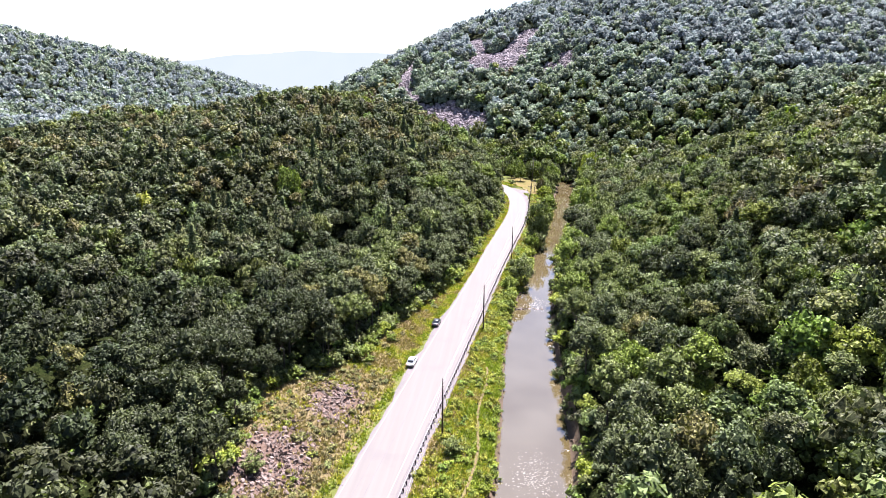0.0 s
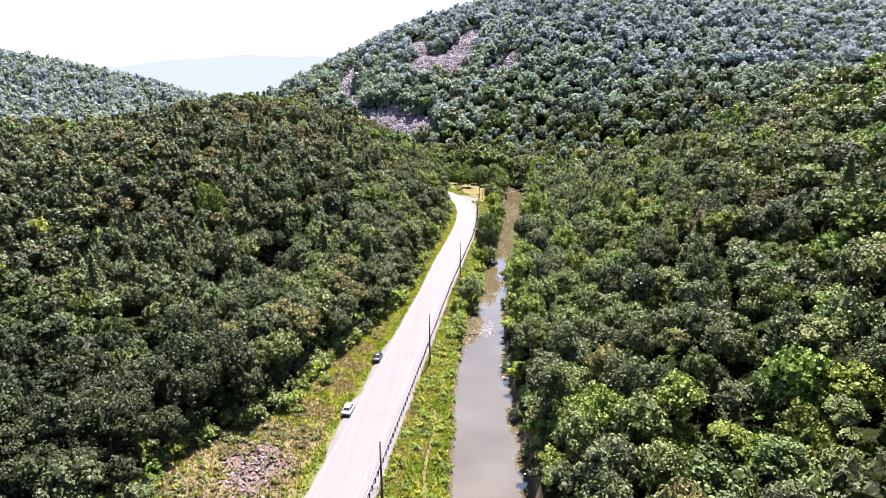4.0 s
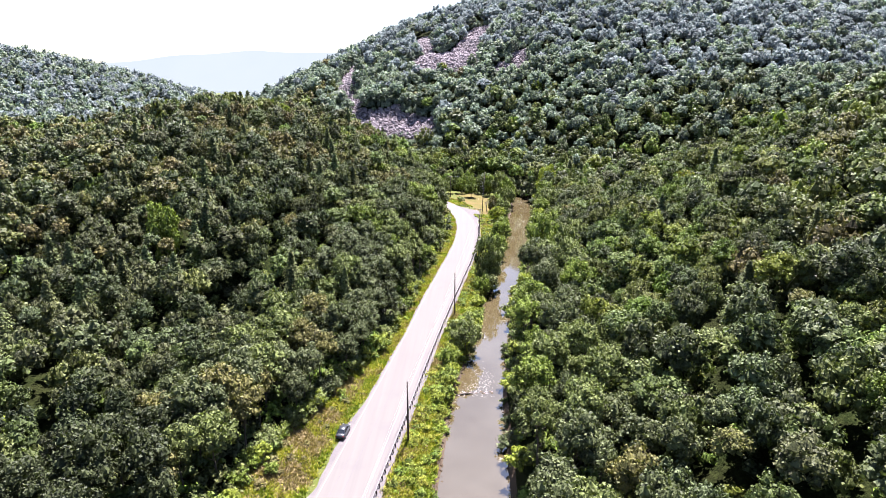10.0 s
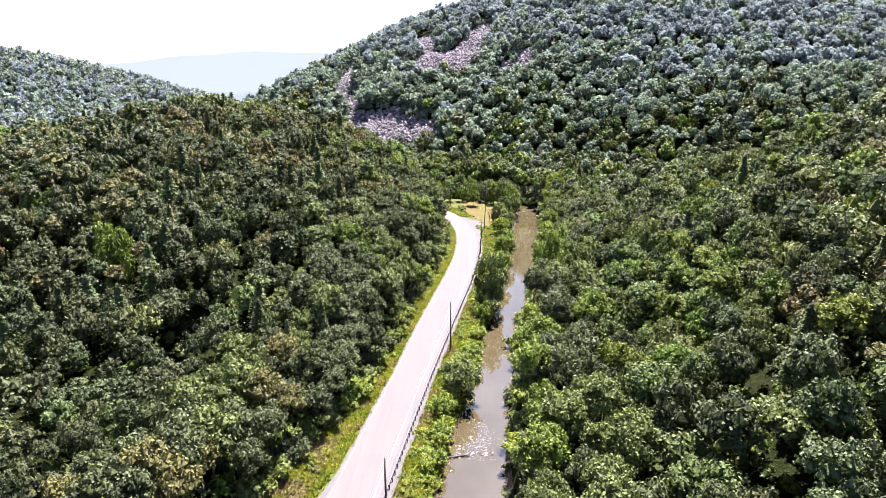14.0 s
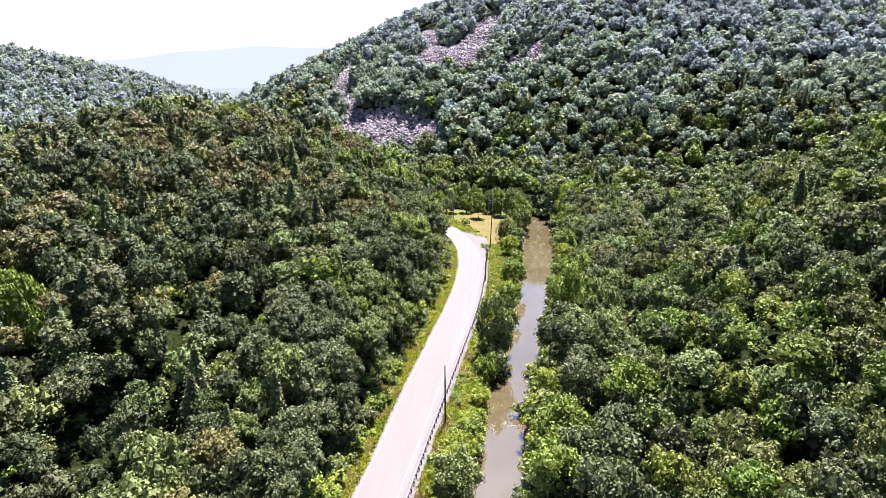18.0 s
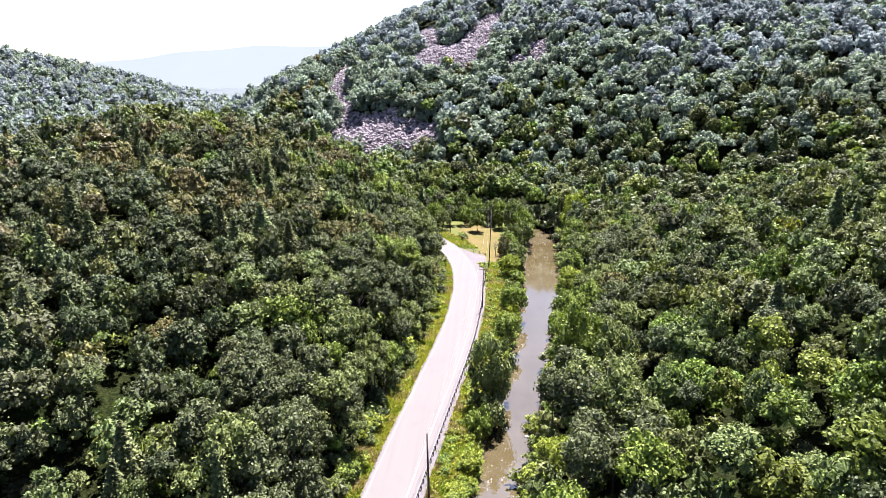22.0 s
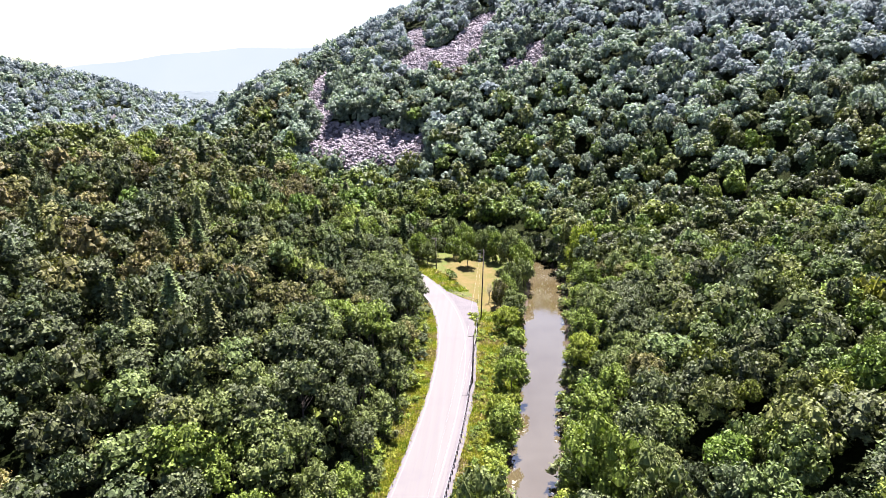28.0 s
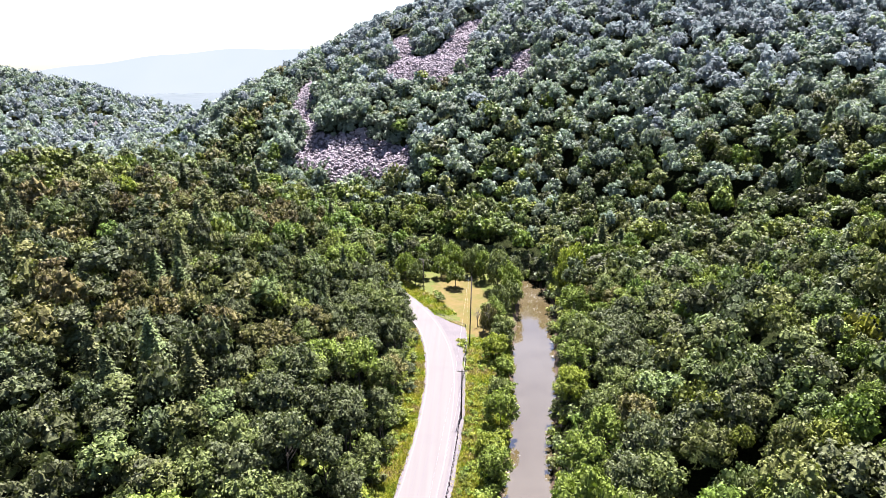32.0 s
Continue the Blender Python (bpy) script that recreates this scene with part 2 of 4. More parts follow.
road_right = smooth_line([(-200, -46), (60, -19.1), (96, -15.6), (127, -12.1), (156, -9.0), (200, -4.4), (236, 0.0), (270, 4.4), (290, 5.9), (310, 6.6), (322, 6.2), (340, 3.0), (352, -0.9), (361, -4.7), (371, -9.8), (380, -16), (390, -24), (400, -34), (420, -58), (440, -90), (470, -140)])
river_mid = smooth_line([(-200, -12), (60, 3), (98, 6), (150, 5.6), (175, 6.4), (200, 9.9), (222, 11.6), (245, 15.2), (272, 20.0), (305, 24.4), (340, 27.4), (375, 31.6), (386, 31), (397, 27), (408, 17), (420, 1), (436, -30), (455, -80), (475, -150), (490, -230), (560, -500)])
river_half = smooth_line([(-200, 7), (98, 6.7), (150, 6.2), (200, 4.6), (222, 4.2), (245, 4.4), (290, 4.8), (330, 6), (375, 5.6), (400, 5), (418, 4.2), (436, 3), (455, 2.6), (475, 2.6), (485, -6), (560, -6)])

left_rise = smooth_line([(-200, 0.12), (60, 0.2), (110, 0.2), (126, 0.1), (160, 0.11), (181, 0.17), (205, 0.33), (216, 0.45), (250, 0.9), (280, 1.1), (315, 1.1), (350, 1.12), (370, 1.3), (400, 0.8), (440, 0.35), (500, 0.1)])
left_top = smooth_line([(-200, 20), (100, 20), (150, 21), (200, 25), (250, 31), (290, 36), (335, 44.5), (350, 43), (370, 41.5), (400, 32), (440, 12), (480, 3), (560, 0.5)])
mount_foot = smooth_line([(-300, 660), (-215, 600), (-185, 572), (-160, 555), (-130, 530), (-94, 505), (-56, 482), (-20, 472), (30, 455), (80, 418), (140, 388), (220, 372), (400, 380), (800, 420)])
mount_crest = smooth_line([(-300, 700), (-215, 640), (-185, 640), (-160, 672), (-130, 704), (-77, 762), (24, 790), (120, 800), (400, 790), (800, 780)])
mount_top = smooth_line([(-320, 0), (-235, 2), (-212, 8), (-185, 34), (-160, 45), (-130, 62), (-77, 95.5), (24, 126), (120, 152), (230, 158), (330, 140), (450, 124), (800, 110)])
far_left_top = smooth_line([(-2600, 60), (-1500, 150), (-1000, 150), (-755, 104), (-620, 81), (-500, 58), (-400, 31), (-340, 8), (-290, 0), (-200, 0)])


def step(a, b, v):
    t = np.clip((v - a) / (b - a), 0, 1)
    return t * t * (3 - 2 * t)


def waves(x, y, size, seed):
    """Smooth unevenness between about -1 and 1, at one size in metres."""
    r = np.random.RandomState(seed)
    out = 0 * x
    for k in range(5):
        a, p, m = r.uniform(0, 6.28), r.uniform(0, 6.28), r.uniform(0.6, 1.6)
        out = out + np.sin((x * np.cos(a) + y * np.sin(a)) * m * 6.28 / size + p)
    return out / 2.6


def beside_river(x, y):
    """Metres outside the water's edge, less than 0 in the river."""
    slope = (river_mid(y + 1.5) - river_mid(y - 1.5)) / 3
    return np.abs(x - river_mid(y)) / np.sqrt(1 + slope * slope) - river_half(y)


def ground(x, y):
    """Height of the ground; the road lies at 0, the river's surface at -3."""
    x, y = np.asarray(x, float), np.asarray(y, float)
    dl = np.maximum(hill_line(y) - 2.5 - x, 0)
    top = left_top(y)
    left = top * (1 - np.exp(-left_rise(y) * dl / np.maximum(top, 0.5))) * step(0, 6, dl)
    left = left * (1 - (1 - step(0, 9, road_left(y) - 1.5 - x)) * step(336, 350, y))
    left = left * (1 - 0.35 * step(95, 190, dl))
    off = x - river_mid(y) - river_half(y)
    r = np.maximum(off, 0)
    right = 0.02 * r + 0.40 * np.maximum(r - 16, 0) - 0.03 * np.maximum(r - 90, 0) - 0.22 * np.maximum(r - 200, 0)
    right = right + 3.2 * step(0, 4, off)
    right = np.minimum(right, 90 + 0 * r) * (1 - 0.62 * step(290, 370, y)) * (1 - step(380, 480, y) * 0.9)
    foot = mount_foot(x)
    dm = np.maximum(y - foot, 0)
    climb = np.clip(dm / (mount_crest(x) - foot), 0, 1)
    mount = np.maximum(mount_top(x), 0) * (1 - (1 - climb) ** 1.55) * (1 - step(830, 1080, y)) * step(0, 10, dm)
    fl = np.maximum(far_left_top(x), 0) * step(610, 900, y) * (1 - step(915, 1080, y))
    far_right = 190 * step(300, 900, x) * step(700, 1150, y) * (1 - step(1300, 2200, y))
    z = -0.25 + left + np.maximum(np.maximum(right, 0), 0) * (off > 0)
    z = np.maximum(z, 0 * z - 0.25)
    z = z + mount + fl + far_right
    # verge between the road and the water falls a little towards the bank
    gap = step(0, 1, (x - road_right(y) - 1.2) / np.maximum(river_mid(y) - river_half(y) - road_right(y) - 1.2, 1))
    z = z - 1.3 * gap * (off < 0) * (x > road_right(y))
    z = z + 0.35 * waves(x, y, 9, 3) * step(4, 14, np.maximum(dl, r)) + 1.5 * waves(x, y, 46, 5) * step(15, 60, np.maximum(np.maximum(dl, r), dm))
    # the river's bed
    into = beside_river(x, y)
    bed = -3.9 + step(-5, 0, into) * 0.75
    z = np.where(into < 1.8, bed + (np.maximum(z, -3.2) - bed) * step(-0.3, 1.8, into), z)
    return z


def inside_road(x, y, extra=0.0):
    return (x > road_left(y) - extra) & (x < road_right(y) + extra) & (y < 468)


def clearing(x, y):
    """Below 1 on the open ground inside the road's bend."""
    return np.hypot((x - 6 + (y - 372) * 0.2) / 9.6, (y - 369) / 28)


# ---- building helpers ----
def mesh_of(name, verts, faces, mats, which=None, smooth=False):
    """A mesh from arrays of corners and of equal-sized faces."""
    verts, faces = np.asarray(verts, np.float32), np.asarray(faces, np.int32)
    k, n = faces.shape[1], len(faces)
    me = bpy.data.meshes.new(name)
    me.vertices.add(len(verts))
    me.vertices.foreach_set("co", verts.ravel())
    me.loops.add(n * k)
    me.loops.foreach_set("vertex_index", faces.ravel())
    me.polygons.add(n)
    me.polygons.foreach_set("loop_start", np.arange(0, n * k, k, dtype=np.int32))
    for m in mats:
        me.materials.append(m)
    if which is not None:
        me.polygons.foreach_set("material_index", np.asarray(which, np.int32))
    me.polygons.foreach_set("use_smooth", np.full(n, smooth))
    me.update(calc_edges=True)
    me.validate()
    return me


def child(name, me, parent, label="", m=None):
    ob = new(name, me)
    ob.parent = parent
    if m is not None:
        ob.matrix_basis = m
    return tagged(ob, label=label)


def part(name, bm, mat, parent, label="", smooth=False):
    me = bpy.data.meshes.new(name)
    for f in bm.faces:
        f.smooth = smooth
    bm.to_mesh(me)
    bm.free()
    for x in mat if isinstance(mat, (list, tuple)) else (mat,):
        me.materials.append(x)
    return child(name, me, parent, label)


def empty(name, place=(0, 0, 0), turn=0.0):
    ob = new(name)
    ob.matrix_basis = pose(*place, 0, 0, turn)
    return ob


def box(bm, x, y, z, sx, sy, sz, m=Matrix(), bevel=0.0):
    made = bmesh.ops.create_cube(bm, size=1, matrix=m @ Matrix.Translation((x, y, z)) @ Matrix.Diagonal((sx, sy, sz, 1)))
    if bevel:
        edges = {e for v in made["verts"] for e in v.link_edges}
        bmesh.ops.bevel(bm, geom=list(edges), offset=bevel, segments=2, affect="EDGES", profile=0.5)
    return bm


def rod(bm, a, b, r0, r1, sides=8):
    a, b = Vector(a), Vector(b)
    m = Matrix.Translation((a + b) / 2) @ (b - a).to_track_quat("Z", "Y").to_matrix().to_4x4()
    bmesh.ops.create_cone(bm, cap_ends=True, segments=sides, radius1=r0, radius2=r1, depth=(b - a).length, matrix=m)
    return bm


def fresh():
    return bmesh.new()


def ribbon(name, ys, left, right, lift, mat, thick=0.0, cross=1):
    """A strip along the valley between two edges, lift over its given height, with a skirt if thick."""
    ys = np.asarray(ys, float)
    rows = []
    for k in range(cross + 1):
        f = k / cross
        rows.append(np.stack([left + (right - left) * f, ys, np.broadcast_to(lift, ys.shape)], -1))
    if thick:
        rows = [rows[0] - (0.05, 0, thick)] + rows + [rows[-1] - (-0.05, 0, thick)]
    v = np.concatenate(rows)
    n, k = len(ys), len(rows)
    i = np.arange(n - 1)
    f = np.concatenate([np.stack([c * n + i, (c + 1) * n + i, (c + 1) * n + i + 1, c * n + i + 1], -1) for c in range(k - 1)])
    return mesh_of(name, v, f, [mat])


# ---- the ground: one sheet to the horizon ----
def near_far(points):
    out = [points[0][0]]
    for (a, _), (b, s) in zip(points, points[1:]):
        n = max(1, round((b - a) / s))
        out += list(np.linspace(a, b, n + 1)[1:])
    return np.array(out)


ROCK_A, ROCK_B = (-38.5, 87.5, 6.4, 10.0), (-33.6, 109.0, 4.8, 7.5)
SCREES = [(-84, 546, -34, 516, 10), (-62, 520, -58, 540, 8), (-32, 612, -8, 606, 17), (-9, 612, 8, 664, 10), (25, 575, 40, 570, 5), (40, 571, 42, 590, 5)]
GULLIES = [(-88, 563, -103, 600, 3.6), (-103, 600, -108, 632, 6), (-36, 625, -44, 676, 6), (-108, 632, -103, 668, 5), (-420, 640, -330, 655, 7), (-395, 800, -370, 830, 8)]


def scree(x, y, fields=SCREES + GULLIES):
    """Metres outside the nearest stone field, less than 0 within one."""
    best = np.full(np.shape(x), 1e3)
    for x0, y0, x1, y1, r in fields:
        dx, dy = x1 - x0, y1 - y0
        t = np.clip(((x - x0) * dx + (y - y0) * dy) / (dx * dx + dy * dy), 0, 1)
        best = np.minimum(best, np.hypot(x - x0 - t * dx, y - y0 - t * dy) - r)
    return best + 1.6 * waves(x, y, 13, 21)


def rock_bank(x, y):
    """Below 1 on the bare stony bank left of the road."""
    return np.hypot((x - road_left(y) + 10.5) / 7.5, (y - 97) / 21) + 0.12 * waves(x, y, 7, 8)


def bare_rock(x, y):
    """Below 1 on the two patches of broken rock in that bank."""
    a = np.hypot((x - ROCK_A[0]) / ROCK_A[2], (y - ROCK_A[1]) / ROCK_A[3])
    b = np.hypot((x - ROCK_B[0]) / ROCK_B[2], (y - ROCK_B[1]) / ROCK_B[3])
    return np.minimum(a, b) + 0.15 * waves(x, y, 6, 9)


def verge_width(y):
    return np.interp(y, [55, 72, 88, 105, 112, 118, 124, 130, 146, 167, 188, 205, 240, 280, 330, 345], [4, 12, 20, 24, 22.5, 19.5, 15, 12.5, 11.0, 8.5, 4.2, 3.8, 3.8, 4.6, 4.4, 1.8])


gx = near_far([(-3400, 0), (-1200, 200), (-420, 26), (-130, 10), (-36, 2.6), (48, 1.1), (90, 3), (240, 8), (520, 20), (1200, 60), (3400, 200)])
gy = near_far([(-700, 0), (-100, 60), (60, 12), (90, 3), (200, 1.6), (470, 1.6), (495, 5), (670, 2.6), (740, 6), (1100, 22), (1500, 80), (4700, 300)])
GX, GY = np.meshgrid(gx, gy)
GZ = ground(GX, GY)
gv = np.stack([GX, GY, GZ], -1).reshape(-1, 3)
ny, nx = GX.shape
gi = (np.arange(ny - 1)[:, None] * nx + np.arange(nx - 1)).ravel()
gf = np.stack([gi, gi + 1, gi + nx + 1, gi + nx], -1)
fc = gv[gf].mean(1)
fx, fy = fc[:, 0], fc[:, 1]
dl = road_left(fy) - fx
into = beside_river(fx, fy)
between = (fx > road_right(fy)) & (fx < river_mid(fy))
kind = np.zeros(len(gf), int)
open_verge = (dl > -10) & (dl < verge_width(fy)) & (fy < 345) | between & (fy < 400)
kind[open_verge] = 1
kind[open_verge & (dl > 2.6 + 1.2 * waves(fx, fy, 6, 17)) & (fy < 178)] = 2
kind[between & (fx < road_right(fy) + 5.5 + 2.5 * waves(fx, fy, 16, 18)) & (fy < 150)] = 2
kind[(clearing(fx, fy) < 1) & (fx > road_left(fy))] = 3
kind[(kind == 3) & (fx < road_right(fy) + 7.5 - 0.08 * (fy - 355) + 1.2 * waves(fx, fy, 9, 14)) & (fy > 352)] = 1
kind[rock_bank(fx, fy) < 1.1] = 2
kind[bare_rock(fx, fy) < 1] = 4
kind[(np.minimum(scree(fx, fy), scree(fx, fy + 5, SCREES)) < 1.5) & (fy > 450)] = 5
kind[into < np.where(fy > 380, 0.2, 1.0)] = 6
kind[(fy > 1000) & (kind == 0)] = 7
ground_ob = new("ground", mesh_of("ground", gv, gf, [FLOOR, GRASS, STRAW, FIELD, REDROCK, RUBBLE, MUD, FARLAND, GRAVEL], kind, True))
tagged(ground_ob, "wooded valley floor and hillsides with grassy verges and stony banks", "ground", kind="structure")

# ---- road, river, distance ----
ry = np.linspace(-180, 455, 420)
road = new("road", ribbon("road", ry, road_left(ry), road_right(ry), 0.0, PAVING, 0.35, 6))
tagged(road, "pale worn two-lane road bending left round a wooded hill", "road", kind="structure")
for name, at, wide, mat in (("edge_line", 0.05, 0.16, PAINT), ("edge_line", 0.88, 0.16, PAINT), ("tar_seam", 0.47, 0.07, SEAM), ("tar_seam", 0.27, 0.05, SEAM), ("tar_seam", 0.92, 0.06, SEAM)):
    mid = road_left(ry) + (road_right(ry) - road_left(ry)) * at + (0.05 * np.sin(ry * 0.21 + at * 9) if mat is SEAM else 0)
    child(name, ribbon(name, ry, mid - wide / 2, mid + wide / 2, 0.005, mat), road)

wy = np.linspace(-180, 500, 460)
wave = 0.5 * waves(0 * wy + 3, wy, 17, 31)
reach = (river_half(wy) + 1.6) * np.sqrt(1 + np.gradient(river_mid(wy), wy) ** 2)
river = new("river", ribbon("river", wy, river_mid(wy) - reach + wave, river_mid(wy) + reach + wave, -3.0, WATER, 0, 3))
tagged(river, "shallow brown river reflecting the pale sky", "river", kind="structure")

bx = np.linspace(-1700, 500, 160)
bt = 96 + 12 * np.sin(bx / 420 + 2.2) + 5 * np.sin(bx / 140) + 2 * np.sin(bx / 37) - 0.00006 * (bx + 650) ** 2
bv = np.concatenate([np.stack([bx, 0 * bx + 1850, 0 * bx - 2], -1), np.stack([bx, 0 * bx + 1925, bt], -1)])
bi = np.arange(len(bx) - 1)
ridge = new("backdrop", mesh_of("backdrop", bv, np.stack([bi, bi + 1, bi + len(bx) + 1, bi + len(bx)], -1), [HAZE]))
tagged(ridge, "long ridge beyond the gap, its haze painted as a pale blue glow", "ridge", kind="structure")


# ---- trees ----
def ball(sub):
    """Corners and triangles of a unit ball, sub: 0 with 8 faces, 1 with 32, -1 with 20."""
    bm = bmesh.new()
    if sub < 0:
        bmesh.ops.create_icosphere(bm, subdivisions=1, radius=1)
    else:
        bmesh.ops.create_cube(bm, size=1)
        bmesh.ops.delete(bm, geom=list(bm.verts), context="VERTS")
        vs = [bm.verts.new(p) for p in ((1, 0, 0), (0, 1, 0), (-1, 0, 0), (0, -1, 0), (0, 0, 1), (0, 0, -1))]
        for a in range(4):
            bm.faces.new((vs[a], vs[(a + 1) % 4], vs[4]))
            bm.faces.new((vs[(a + 1) % 4], vs[a], vs[5]))
        if sub:
            bmesh.ops.subdivide_edges(bm, edges=list(bm.edges), cuts=1, use_grid_fill=True)
            bmesh.ops.triangulate(bm, faces=list(bm.faces))
            for v in bm.verts:
                v.co.normalize()
    bm.verts.index_update()
    v = np.array([p.co[:] for p in bm.verts])
    f = np.array([[p.index for p in q.verts] for q in bm.faces])
    bm.free()
    return v, f


BALLS = {s: ball(s) for s in (-1, 0, 1)}


def unit(v):
    return v / np.maximum(np.linalg.norm(v, axis=-1, keepdims=True), 1e-9)


def sprays(r, p, n, size, corners=3):
    """Bunches of leaves with three or four corners at points p facing along n."""
    k = len(p)
    u = unit(np.cross(n, unit(r.normal(size=(k, 3)))))
    v = np.cross(n, u)
    s = size * r.uniform(0.55, 1.3, (k, 1))
    rim = []
    for a in range(corners):
        q = a * 6.28 / corners + r.uniform(-0.35, 0.35, (k, 1))
        rim.append(p + (u * np.cos(q) + v * np.sin(q)) * s * r.uniform(0.5, 0.8, (k, 1)) + n * s * r.uniform(-0.14, 0.14, (k, 1)))
    at = np.arange(k)[:, None] * corners
    f = at + (0, 1, 2) if corners == 3 else np.concatenate([at + (0, 1, 2), at + (0, 2, 3)])
    return np.stack(rim, 1).reshape(-1, 3), f


def broad_crown(seed, lobes, cards, size, core=-1, low=-0.45, corners=3, ruffled=0.5):
    """A domed crown of radius about 1 round its middle: many rounded masses of leaves with gaps between."""
    r = np.random.RandomState(seed)
    i = np.arange(lobes) + 0.5
    h, a = 1 - (1 - low) * i / lobes, i * 2.39996 + r.uniform(0, 6.28)
    d = np.stack([np.sqrt(1 - h * h) * np.cos(a), np.sqrt(1 - h * h) * np.sin(a), h], -1)
    d = unit(d + r.normal(size=d.shape) * 0.17)
    c = d * r.uniform(0.54, 0.88, (lobes, 1)) * (r.uniform(0.86, 1.14), r.uniform(0.86, 1.14), 1.0)
    rad = r.uniform(0.18, 0.36, lobes) * (24 / lobes) ** 0.4
    c, rad = np.vstack([c, (0, 0, 0.0)]), np.append(rad, 0.5)
    bv, bf = BALLS[core]
    vs, fs, at = [], [], 0
    for p, q in zip(c, rad):
        vs.append(p + bv * q * 0.9 * r.uniform(0.8, 1.1, (len(bv), 1)))
        fs.append(bf + at)
        at += len(bv)
    pts, nor = [], []
    want = cards
    while want > 0:
        pick = r.choice(len(c), 400, p=rad**2 / (rad**2).sum())
        e = unit(r.normal(size=(400, 3)) + (0, 0, 0.3))
        p = c[pick] + e * rad[pick, None] * r.uniform(0.88, 1.16, (400, 1))
        depth = np.linalg.norm(p[:, None] - c[None], axis=2) / rad
        ok = (depth.min(1) > 0.84) & (e[:, 2] > -0.45) & (p[:, 2] > low - 0.2)
        pts.append(p[ok][:want])
        nor.append(unit(e[ok][:want] + ruffled * r.normal(size=(ok.sum(), 3))[:want] + (0, 0, 0.2)))
        want -= len(pts[-1])
    v, f = sprays(r, np.concatenate(pts), np.concatenate(nor), size, corners)
    vs.append(v)
    fs.append(f + at)
    return np.concatenate(vs), np.concatenate(fs)


def needle_crown(seed, tiers, arms, size):
    """A conifer's crown, 0 to 2.6 high and about 0.8 wide: drooping sprays in tiers round a core."""
    r = np.random.RandomState(seed)
    bv, bf = BALLS[0]
    core = np.stack([bv[:, 0] * 0.3, bv[:, 1] * 0.3, 0.15 + (bv[:, 2] + 1) * 1.12], -1)
    core[:, :2] *= (1.15 - (core[:, 2:] / 2.6))
    p, n = [], []
    for k in range(tiers):
        h = 0.1 + 2.35 * k / tiers
        reach = (0.86 * (1 - h / 2.5) + 0.02) * r.uniform(0.8, 1.15)
        for a in np.linspace(0, 6.28, arms, endpoint=False) + r.uniform(0, 6):
            long = r.uniform(0.8, 1.12)
            for q in (0.25, 0.44, 0.62, 0.8, 0.98):
                p.append((math.cos(a) * reach * q * long, math.sin(a) * reach * q * long, h - 0.14 * q * q + r.normal() * 0.02))
                n.append((math.cos(a) * 0.4 + r.normal() * 0.35, math.sin(a) * 0.4 + r.normal() * 0.35, 0.85))
    v, f = sprays(r, np.array(p), unit(np.array(n)), size)
    return np.vstack([core, v]), np.vstack([bf, f + len(core)])


def trunk_mesh(seed, high, wide, limbs, mat):
    """A tapered trunk with limbs."""
    r = random.Random(seed)
    bm = fresh()
    at, lean = Vector((0, 0, -1.2)), Vector((r.uniform(-0.05, 0.05), r.uniform(-0.05, 0.05), 1))
    for k in range(4):
        to = at + lean * (high + 1.2) / 4 + Vector((r.uniform(-0.12, 0.12), r.uniform(-0.12, 0.12), 0))
        rod(bm, at, to, wide * (1 - 0.2 * k), wide * (0.8 - 0.2 * k) + 0.02, 7)
        at = to
    for k in range(limbs):
        a, h = r.uniform(0, 6.28), high * r.uniform(0.45, 0.9)
        s = Vector((0, 0, h))
        rod(bm, s, s + Vector((math.cos(a), math.sin(a), 0.9)) * high * r.uniform(0.16, 0.28), wide * 0.4, wide * 0.1, 5)
    me = bpy.data.meshes.new("trunk")
    bm.to_mesh(me)
    bm.free()
    me.materials.append(mat)
    return me


def scatter(x0, x1, y0, y1, gap, seed):
    r = np.random.RandomState(seed)
    x, y = np.meshgrid(np.arange(x0, x1, gap), np.arange(y0, y1, gap * 0.87))
    x = x + (np.arange(x.shape[0]) % 2)[:, None] * gap / 2
    x, y = (x + r.uniform(-0.42, 0.42, x.shape) * gap).ravel(), (y + r.uniform(-0.42, 0.42, y.shape) * gap).ravel()
    return x, y


def wooded(x, y):
    """Where trees stand."""
    dl, off = road_left(y) - x, x - river_mid(y) - river_half(y)
    ok = np.where(x < river_mid(y), (dl > verge_width(y) + 0.6), off > np.where(y < 330, 3.3, 2.2))
    past = (y > 391) & ((x > road_right(y) + 2) | (y > 405))
    behind = past & (beside_river(x, y) > 0.8) & ~inside_road(x, y, 2.5)
    ok = np.where(past, behind | (dl > 4), ok)
    ok &= ~((clearing(x, y) < 1.12) & (dl < 0))
    for k, (sx, sy, *_) in enumerate(STANDING):
        ahead = 13 if k < len(BANK_PLANTS) + len(CLEARING_TREES) else 6
        ok &= (np.hypot(x - sx, y - sy) > 4.6) & ~((np.abs(x - sx) < 5.0) & (y < sy) & (y > sy - ahead))
    ok &= rock_bank(x, y) > 1.15
    bare = np.minimum(np.minimum(scree(x, y), np.minimum(scree(x, y + 9, GULLIES[:4]), scree(x, y + 16, GULLIES[:4]) + 1)), np.minimum(scree(x, y + 7, SCREES), np.minimum(scree(x, y + 14, SCREES), scree(x, y + 20, SCREES) + 2)))
    return ok & ((bare > 1.2) | (y < 450))


